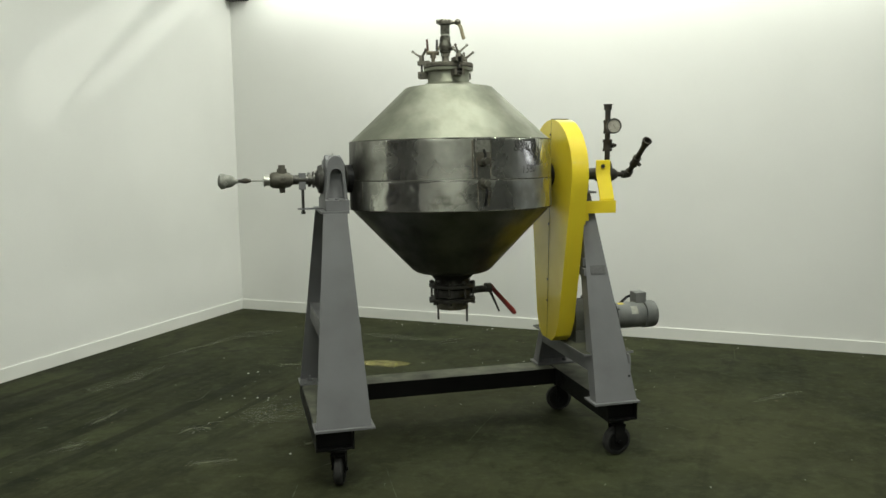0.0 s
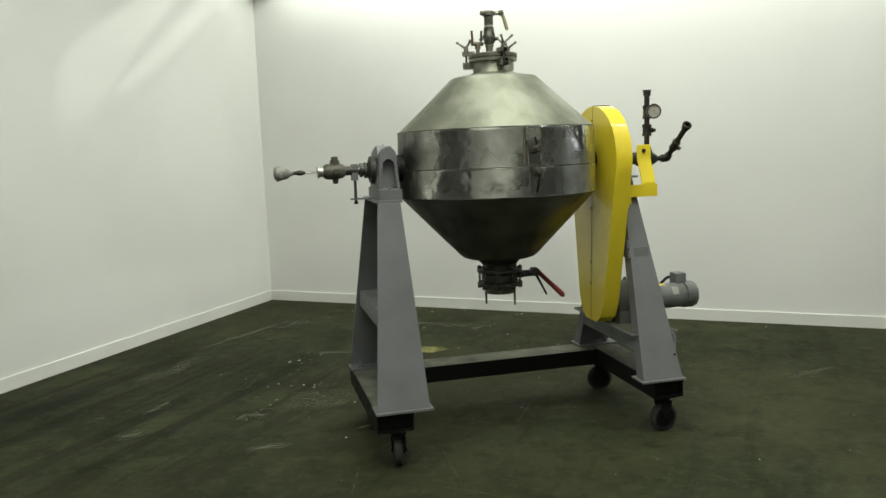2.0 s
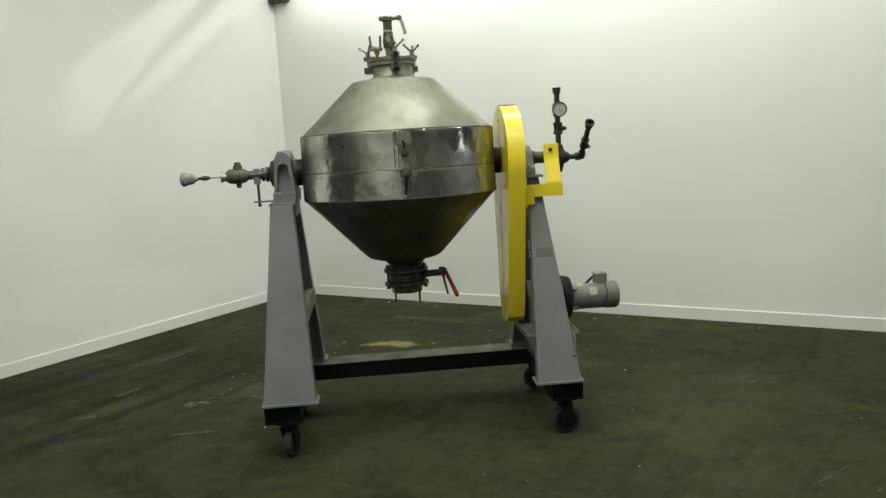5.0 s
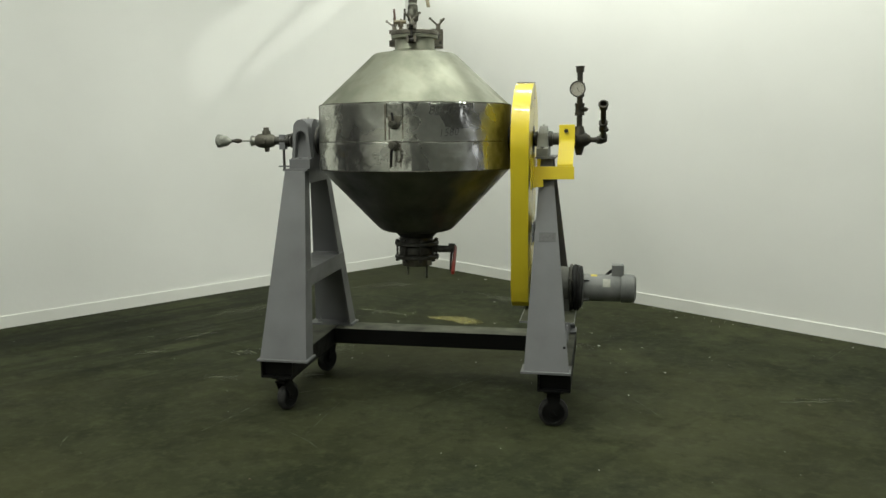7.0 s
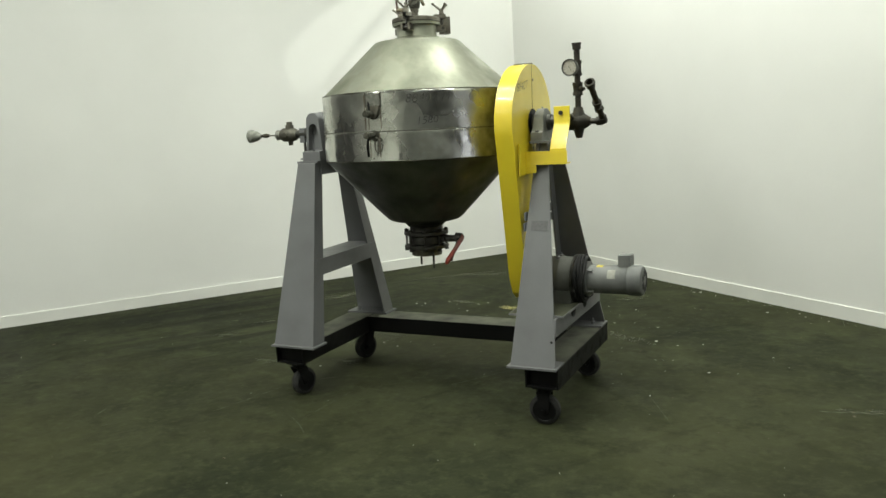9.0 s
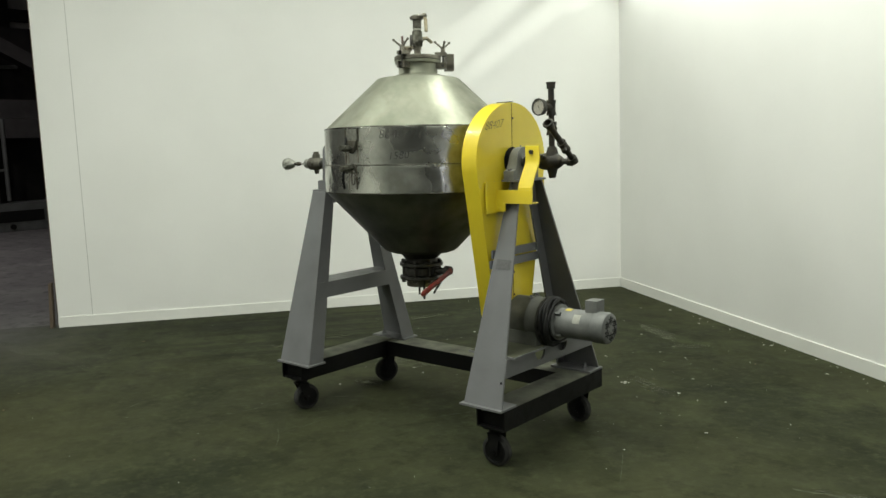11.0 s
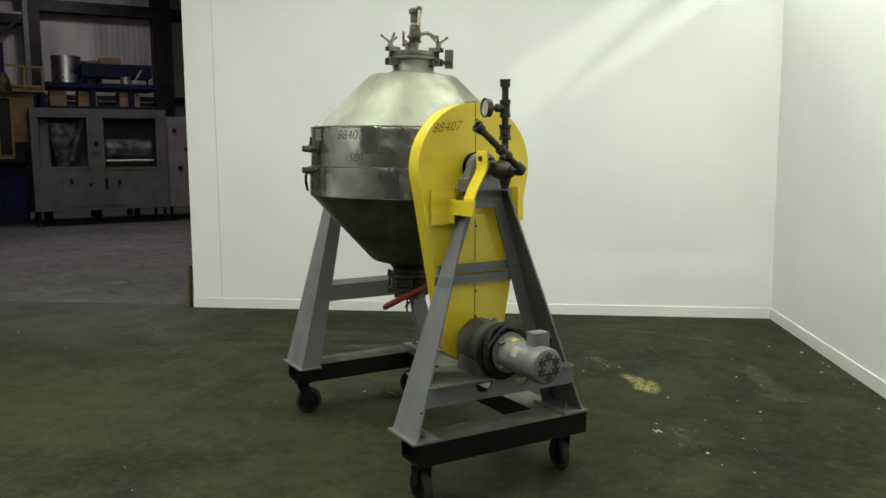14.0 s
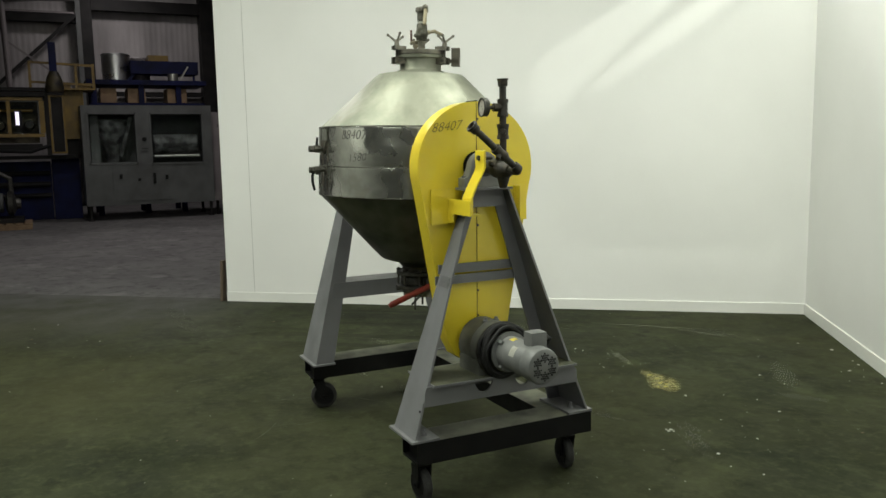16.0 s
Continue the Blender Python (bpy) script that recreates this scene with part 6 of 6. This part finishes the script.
def packing_machine():
    X0, X1 = -15.25, -16.55
    t = thing("packing_machine", "large grey packing machine with two windows on short feet", "packing machine", at=(0, 0, 0))
    y0, y1, z0, z1 = -0.98, 1.74, 0.33, 2.50
    w = [(-0.84, 0.10, 1.27, 2.31), (0.43, 1.52, 1.24, 2.31)]
    part("lower_cabinet", rbox((X1, y0, z0), (X0, y1, 1.22), 0.012), M_CABINET, t, "grey painted steel cabinet")
    part("top_cover", rbox((X1, y0, 2.33), (X0, y1, z1), 0.012), M_CABINET, t, "grey painted top cover")
    for a, b in ((y0, w[0][0]), (w[0][1], w[1][0]), (w[1][1], y1)):
        part("front_post", box(bmesh.new(), (X0 - 0.12, a, 1.2205), (X0, b, 2.3295)), M_CABINET, t, smooth=0)
    part("back_panel", box(bmesh.new(), (X1, y0, 1.2205), (X1 + 0.04, y1, 2.3295)), M_CABINET, t, smooth=0)
    for y in (y0, y1 - 0.04):
        part("side_panel", box(bmesh.new(), (X1 + 0.0405, y, 1.2205), (X0 - 0.1205, y + 0.04, 2.3295)), M_CABINET, t, smooth=0)
    for a, b, c, d in w:
        pane = part("window_pane", box(bmesh.new(), (X0 - 0.05, a, c), (X0 - 0.042, b, d)), M_GLASSY, t, "dim clear window pane", smooth=0)
        pane.visible_shadow = False
        bm = bmesh.new()
        for lo, hi in (((a - 0.02, c - 0.04), (b + 0.02, c)), ((a - 0.02, d), (b + 0.02, d + 0.04)), ((a - 0.04, c - 0.04), (a, d + 0.04)), ((b, c - 0.04), (b + 0.04, d + 0.04))):
            box(bm, (X0 + 0.001, lo[0], lo[1]), (X0 + 0.02, hi[0], hi[1]))
        part("window_frame", bm, M_CABINET, t, smooth=0)
    part("door_panel", rbox((X0 + 0.001, -0.42, 0.42), (X0 + 0.02, 0.94, 1.11), 0.006), M_CABINET, t, "grey hatch with latches")
    for y, z, h in ((-0.26, 0.96, 0.05), (0.12, 0.88, 0.03), (0.44, 0.90, 0.12), (0.70, 0.92, 0.05)):
        part("latch", rbox((X0 + 0.021, y - 0.03, z - h), (X0 + 0.05, y + 0.03, z + h), 0.006), M_BLACK, t, "black latch")
    part("control_panel", rbox((X0 + 0.001, 0.18, 1.50), (X0 + 0.02, 0.36, 1.85), 0.006), M_CABINET, t)
    for k in range(3):
        part("push_button", cyl(bmesh.new(), (X0 + 0.02, 0.22 + 0.05 * k, 1.56), (X0 + 0.04, 0.22 + 0.05 * k, 1.56), 0.015, seg=10), M_BLACK, t)
    part("control_knob", cyl(bmesh.new(), (X0 + 0.02, 0.27, 1.76), (X0 + 0.06, 0.27, 1.76), 0.05, seg=16), M_BLACK, t)
    for y in (-0.90, 1.66):
        for x in (X0 - 0.1, X1 + 0.1):
            bm = bmesh.new()
            cyl(bm, (x, y, 0.0), (x, y, 0.03), 0.07, 0.05, 14)
            cyl(bm, (x, y, 0.03), (x, y, 0.33), 0.035, seg=12)
            part("foot", bm, M_STRUCT, t, "short levelling foot")
    # working parts behind the windows
    part("hopper", lathe(bmesh.new(), (X0 - 0.55, -0.35, 1.25), Z, [(0, 0.14), (0.35, 0.16), (0.7, 0.34), (0.95, 0.36)], 24), M_INNER, t, "dull steel hopper inside")
    part("drum", cyl(bmesh.new(), (X0 - 0.5, 0.5, 1.65), (X0 - 0.5, 1.48, 1.65), 0.22, seg=28, edge=0.02), M_INNER, t, "dull steel roller inside")
    part("rail", cyl(bmesh.new(), (X0 - 0.25, 0.5, 1.38), (X0 - 0.25, 1.48, 1.38), 0.03, seg=12), M_ZINC, t, "bright steel rail inside")
    part("inner_panel", box(bmesh.new(), (X0 - 0.35, -0.80, 1.26), (X0 - 0.33, -0.62, 2.3)), M_CABINET, t)
    part("inner_arm", bar((X0 - 0.4, -0.2, 1.4), (X0 - 0.4, 0.05, 2.25), 0.08), M_INNER, t)
    # end unit
    part("end_cabinet", rbox((-16.5, 1.75, 0.33), (-15.42, 2.65, 2.36), 0.015), M_CABSIDE, t, "pinkish grey end cabinet")
    bm = lathe(bmesh.new(), (-15.95, 2.36, 1.36), Vector((0.25, 0.85, -0.03)), [(0, 0.44), (0.02, 0.46), (0.86, 0.46), (0.88, 0.44), (0.88, 0.40), (0.70, 0.38), (0.70, 0.0)], 36)
    part("end_drum", bm, M_CABINET, t, "dull grey open round housing")
    part("end_box", rbox((-16.3, 2.66, 1.86), (-15.85, 3.0, 2.45), 0.01), M_CABSIDE, t)
    part("end_box", rbox((-16.3, 2.66, 0.42), (-15.6, 3.02, 0.88), 0.01), M_CABSIDE, t, "pinkish grey box under the round housing")
    for y, z in ((1.95, 2.05), (2.05, 1.2), (2.2, 1.62)):
        part("latch", cyl(bmesh.new(), (-15.42, y, z), (-15.38, y, z), 0.05, seg=12), M_BLACK, t, "black latch")
    for y in (1.85, 2.55):
        part("foot", cyl(bmesh.new(), (-15.55, y, 0), (-15.55, y, 0.33), 0.035, seg=12), M_STRUCT, t)
    return t


packing_machine()


def press_machine():
    t = thing("moulding_machine", "navy and yellow moulding machine with guard windows", "moulding machine")
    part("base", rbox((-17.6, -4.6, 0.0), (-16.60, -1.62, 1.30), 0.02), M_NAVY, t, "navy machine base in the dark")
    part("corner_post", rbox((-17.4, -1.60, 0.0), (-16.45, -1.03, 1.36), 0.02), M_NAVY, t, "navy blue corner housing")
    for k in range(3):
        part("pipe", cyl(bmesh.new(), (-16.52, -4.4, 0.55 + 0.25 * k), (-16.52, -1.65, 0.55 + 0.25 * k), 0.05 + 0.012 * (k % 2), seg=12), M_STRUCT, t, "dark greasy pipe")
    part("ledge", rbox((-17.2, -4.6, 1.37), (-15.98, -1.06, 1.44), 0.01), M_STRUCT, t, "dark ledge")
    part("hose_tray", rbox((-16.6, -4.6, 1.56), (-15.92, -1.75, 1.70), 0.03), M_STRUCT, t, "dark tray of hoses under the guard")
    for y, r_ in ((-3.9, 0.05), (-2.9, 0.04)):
        part("hose", tube(bmesh.new(), [(-15.88, y, 1.72), (-15.80, y + 0.3, 1.56), (-15.80, y + 0.9, 1.53), (-15.88, y + 1.3, 1.66)], r_, 10), M_BLACK, t, "black hose")
    # the long guard: a yellow frame with clear panes
    for z in (1.88, 2.66):
        part("guard_rail", bar((-15.90, -4.5, z), (-15.90, -1.69, z), 0.07), M_OCHRE, t, "dull yellow guard frame", smooth=0)
    for y in (-4.2, -3.3, -2.36, -1.72):
        part("guard_post", bar((-15.90, y, 1.92), (-15.90, y, 2.62), 0.07 if y < -2 else 0.10), M_OCHRE, t, smooth=0)
    pane = part("guard_pane", box(bmesh.new(), (-15.93, -4.4, 1.92), (-15.924, -1.76, 2.62)), M_GLASSY, t, "clear guard pane", smooth=0)
    pane.visible_shadow = False
    part("mould_block", rbox((-16.9, -4.2, 1.72), (-16.45, -1.8, 2.62), 0.02), M_WORKS, t, "dark machine works behind the guard")
    for y, z in ((-2.55, 2.1), (-1.98, 2.12), (-3.4, 2.2)):
        part("cylinder", cyl(bmesh.new(), (-16.44, y, z), (-16.10, y, z), 0.11, 0.09, seg=18), M_WORKS, t, "oily cylinder")
    for y in (-2.6, -2.1):
        part("tie_bar", cyl(bmesh.new(), (-16.2, y - 0.25, 2.42), (-16.2, y + 0.2, 2.42), 0.03, seg=12), M_OCHRE, t, "dull yellow tie bar")
    part("roof", rbox((-17.2, -4.6, 2.71), (-15.80, -1.62, 2.79), 0.01), M_STRUCT, t, "dark roof sheet")
    part("roof_beam", rbox((-16.0, -4.6, 2.83), (-15.84, -1.62, 2.90), 0.01), M_STRUCT, t)
    part("end_post", rbox((-16.4, -1.665, 1.45), (-15.86, -1.575, 2.90), 0.01), M_STRUCT, t, "black end post")
    # narrow guard door
    for a, b in (((-1.555, 1.52), (-1.555, 2.70)), ((-1.285, 1.52), (-1.285, 2.70)), ((-1.575, 1.50), (-1.265, 1.50)), ((-1.575, 2.72), (-1.265, 2.72))):
        part("door_rail", bar((-15.86, a[0], a[1]), (-15.86, b[0], b[1]), 0.040), M_OCHRE, t, "yellow edged guard door", smooth=0)
    part("door_panel", box(bmesh.new(), (-15.89, -1.53, 1.52), (-15.88, -1.31, 2.70)), M_STRUCT, t, "dark door panel", smooth=0)
    part("side_panel", rbox((-17.0, -1.255, 1.80), (-16.2, -0.86, 2.86), 0.01), M_OCHRE, t, "dull yellow side panel")
    part("side_foot", rbox((-16.9, -1.25, 1.38), (-16.3, -0.95, 1.795), 0.01), M_STRUCT, t)
    m_screen = bpy.data.materials.new("lit_screen")
    m_screen.use_nodes = True
    e = m_screen.node_tree.nodes["Principled BSDF"]
    e.inputs["Emission Color"].default_value, e.inputs["Emission Strength"].default_value = (0.85, 0.80, 1.0, 1), 1.1
    part("screen", rbox((-15.84, -2.235, 2.10), (-15.80, -2.165, 2.38), 0.004), m_screen, t, "small glowing screen")
    part("screen_case", rbox((-15.88, -2.26, 2.06), (-15.845, -2.11, 2.41), 0.006), M_BLACK, t, "black screen case")
    # platform with a railing on top
    for z, d in ((3.04, 0.0), (3.46, 0.0)):
        part("handrail", bar((-16.1, -1.92, z), (-16.1, -0.60, z - 0.06), 0.05), M_OCHRE, t, "dull yellow platform railing", smooth=0)
    for y in (-1.90, -1.45, -0.98, -0.63):
        part("rail_post", bar((-16.1, y, 2.87), (-16.1, y, 3.44), 0.055), M_OCHRE, t, smooth=0)
    for y, w_ in ((-1.40, 0.30), (-0.94, 0.26)):
        part("kick_panel", rbox((-16.14, y, 2.90), (-16.12, y + w_, 3.02), 0.004), M_OCHRE, t)
    part("platform", rbox((-16.9, -2.0, 2.865), (-15.95, -0.62, 2.90), 0.01), M_OCHRE, t, "dull yellow platform")
    part("blue_post", rbox((-15.98, -1.51, 3.12), (-15.82, -1.36, 3.86), 0.01), M_NAVY, t, "navy blue post")
    part("feed_hopper", lathe(bmesh.new(), (-15.80, -1.43, 2.80), Z, [(0, 0.17), (0.10, 0.19), (0.30, 0.15), (0.44, 0.09)], 16), M_WORKS, t, "brown feed hopper")
    return t


def frame_press():
    t = thing("frame_press", "dim grey frame press with a dark base", "press")
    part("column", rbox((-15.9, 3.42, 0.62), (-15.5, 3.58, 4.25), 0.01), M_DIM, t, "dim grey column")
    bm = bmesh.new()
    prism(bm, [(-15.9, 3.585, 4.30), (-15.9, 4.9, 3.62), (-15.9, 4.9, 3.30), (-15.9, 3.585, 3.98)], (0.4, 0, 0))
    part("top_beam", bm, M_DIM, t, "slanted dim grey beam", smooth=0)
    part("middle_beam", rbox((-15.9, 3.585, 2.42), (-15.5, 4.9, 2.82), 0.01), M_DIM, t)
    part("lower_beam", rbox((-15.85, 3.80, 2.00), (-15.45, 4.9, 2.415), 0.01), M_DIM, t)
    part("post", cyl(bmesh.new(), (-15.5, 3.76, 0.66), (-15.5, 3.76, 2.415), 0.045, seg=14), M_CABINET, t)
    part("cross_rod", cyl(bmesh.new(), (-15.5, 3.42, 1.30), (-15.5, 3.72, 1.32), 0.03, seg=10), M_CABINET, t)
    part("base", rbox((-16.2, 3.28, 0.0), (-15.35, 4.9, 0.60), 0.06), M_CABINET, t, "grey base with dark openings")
    # black slab on the solid base gives the opening's shade as colour
    part("opening", rbox((-15.349, 3.42, 0.20), (-15.335, 4.4, 0.44), 0.004), M_BLACK, t, "black slab for the dark of an opening in the base")
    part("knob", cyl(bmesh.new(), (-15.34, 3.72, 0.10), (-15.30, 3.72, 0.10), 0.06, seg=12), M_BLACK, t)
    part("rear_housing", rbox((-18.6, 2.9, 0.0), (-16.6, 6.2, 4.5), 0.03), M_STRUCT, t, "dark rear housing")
    part("rear_rail", bar((-16.5, 2.9, 3.55), (-16.5, 4.6, 3.62), 0.08), M_CABINET, t, smooth=0)
    return t


press_machine()
frame_press()


def mezzanine():
    t = thing("blue_stand", "navy blue steel stand behind the packing machine", "steel stand")
    part("deck", rbox((-18.2, -0.75, 3.05), (-16.75, 1.95, 3.16), 0.01), M_NAVY, t, "navy blue deck")
    for y in (-0.6, 0.45, 1.30):
        for x in (-18.0, -16.9):
            part("leg", bar((x, y, 0), (x, y, 3.05), 0.12), M_NAVY, t, smooth=0)
    part("conveyor", rbox((-17.6, 0.25, 3.32), (-16.9, 1.80, 3.62), 0.02), M_NAVY, t, "navy blue conveyor housing")
    part("strut", bar((-17.0, 0.2, 3.16), (-17.0, 0.55, 3.62), 0.07), M_NAVY, t, smooth=0)
    part("strut", bar((-17.0, 1.7, 3.05), (-17.0, 1.7, 3.5), 0.05), M_NAVY, t, smooth=0)
    part("strut", bar((-16.85, 1.35, 3.17), (-16.85, 1.55, 3.50), 0.035), M_LABEL, t, "pale strut", smooth=0)
    part("yellow_box", rbox((-17.3, 0.66, 3.625), (-16.95, 1.12, 3.76), 0.01), M_OCHRE, t, "dull yellow box on the conveyor")
    part("canister", cyl(bmesh.new(), (-16.95, 1.2, 3.165), (-16.95, 1.2, 3.33), 0.12, seg=20), M_ZINC, t, "pale metal canister")
    for y, w_ in ((-0.45, 0.35), (0.15, 0.4), (1.05, 0.45)):
        part("crate", rbox((-17.6, y, 2.64), (-16.95, y + w_, 2.98), 0.01), M_PALLET, t, "brown crate under the deck")
    part("lower_deck", rbox((-18.1, -0.7, 2.56), (-16.8, 1.9, 2.63), 0.01), M_NAVY, t)
    tk = thing("steel_tank", "bright round steel tank on the blue stand", "steel tank")
    part("shell", lathe(bmesh.new(), (-17.35, -0.04, 3.162), Z, [(0, 0.31), (0.01, 0.32), (0.62, 0.32), (0.64, 0.30), (0.65, 0)], 36), M_TANK, tk)
    dk = thing("steel_drum", "dull dark grey steel drum on the blue stand", "steel drum")
    part("shell", lathe(bmesh.new(), (-17.55, 0.52, 3.162), Z, [(0, 0.22), (0.01, 0.23), (0.56, 0.23), (0.58, 0.21), (0.585, 0)], 28), M_CABSIDE, dk)
    part("rim", lathe(bmesh.new(), (-17.35, -0.04, 3.75), Z, [(0, 0.322), (0.0, 0.335), (0.02, 0.335), (0.02, 0.322)], 36), M_TANK, tk)
    return t


mezzanine()


def frame_steel():
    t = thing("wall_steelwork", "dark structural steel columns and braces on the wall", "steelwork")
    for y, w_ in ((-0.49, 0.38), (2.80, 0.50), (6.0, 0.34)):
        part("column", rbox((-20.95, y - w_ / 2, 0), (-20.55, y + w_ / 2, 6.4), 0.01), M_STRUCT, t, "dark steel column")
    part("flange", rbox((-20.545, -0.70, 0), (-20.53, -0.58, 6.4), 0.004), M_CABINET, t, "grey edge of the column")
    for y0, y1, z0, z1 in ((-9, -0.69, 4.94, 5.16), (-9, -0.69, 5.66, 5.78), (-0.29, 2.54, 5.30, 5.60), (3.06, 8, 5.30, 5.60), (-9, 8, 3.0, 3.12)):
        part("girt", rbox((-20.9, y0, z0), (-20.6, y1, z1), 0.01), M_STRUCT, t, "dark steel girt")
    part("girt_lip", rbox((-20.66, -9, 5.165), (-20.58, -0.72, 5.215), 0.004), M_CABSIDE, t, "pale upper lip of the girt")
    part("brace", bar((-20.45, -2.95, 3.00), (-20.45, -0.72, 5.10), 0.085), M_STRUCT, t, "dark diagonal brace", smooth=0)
    part("brace", bar((-20.42, -2.45, 4.42), (-20.42, -1.35, 3.60), 0.05), M_CABSIDE, t, "pale diagonal brace", smooth=0)
    part("pipe", cyl(bmesh.new(), (-20.4, -2.40, 3.2), (-20.4, -2.46, 6.0), 0.075, seg=14), M_CABSIDE, t, "pale grey pipe up the wall")
    part("pipe", cyl(bmesh.new(), (-20.3, -4.0, 5.36), (-20.3, -0.75, 5.50), 0.045, seg=12), M_CABSIDE, t, "pale grey pipe along the wall")
    part("pipe", cyl(bmesh.new(), (-20.2, -2.6, 5.52), (-20.2, -0.8, 5.86), 0.04, seg=12), M_CABSIDE, t, "pale grey pipe along the wall")


frame_steel()


def pump_pallet():
    t = thing("pallet", "worn wooden pallet on the warehouse floor", "pallet")
    for k in range(7):
        part("board", box(bmesh.new(), (-15.2 + 0.02, -3.2 + 0.17 * k, 0.10), (-14.2, -3.08 + 0.17 * k, 0.125)), M_PALLET, t, smooth=0)
    for x in (-15.15, -14.75, -14.3):
        part("bearer", box(bmesh.new(), (x, -3.2, 0.0), (x + 0.09, -2.06, 0.0995)), M_PALLET, t, smooth=0)
    p = thing("pump_set", "dark greasy pump and motor on a pallet", "pump")
    part("bed", rbox((-15.1, -3.1, 0.126), (-14.35, -2.2, 0.22), 0.01), M_STRUCT, p)
    part("motor", cyl(bmesh.new(), (-14.75, -3.0, 0.52), (-14.75, -2.55, 0.52), 0.20, seg=20, edge=0.02), M_CABINET, p, "grey motor")
    part("pump_head", lathe(bmesh.new(), (-14.7, -2.52, 0.50), Y, [(0, 0.1), (0.05, 0.24), (0.14, 0.26), (0.2, 0.12), (0.28, 0.10)], 20), M_DARK, p, "dark pump head")
    part("pipe", tube(bmesh.new(), [(-14.7, -2.4, 0.7), (-14.7, -2.4, 1.0), (-14.75, -2.6, 1.12), (-14.8, -2.9, 1.12)], 0.05, 10), M_DARK, p)
    part("valve", cyl(bmesh.new(), (-14.5, -2.75, 0.85), (-14.5, -2.62, 0.85), 0.09, seg=16), M_ZINC, p, "pale valve wheel")


pump_pallet()

# timber offcut leaning on the open end of the wall
p0 = wall_point(UL, LEN_L + 0.045, NL, 0.02)
off = thing("timber_offcut", "short brown timber offcut leaning on the wall's end", "timber")
part("board", prism(bmesh.new(), [p0, p0 + UL * 0.03, p0 + UL * 0.012 + Vector((0, 0, 0.42)), p0 - UL * 0.012 + Vector((0, 0, 0.42))], NL * -0.08), M_WOOD, off, smooth=0)
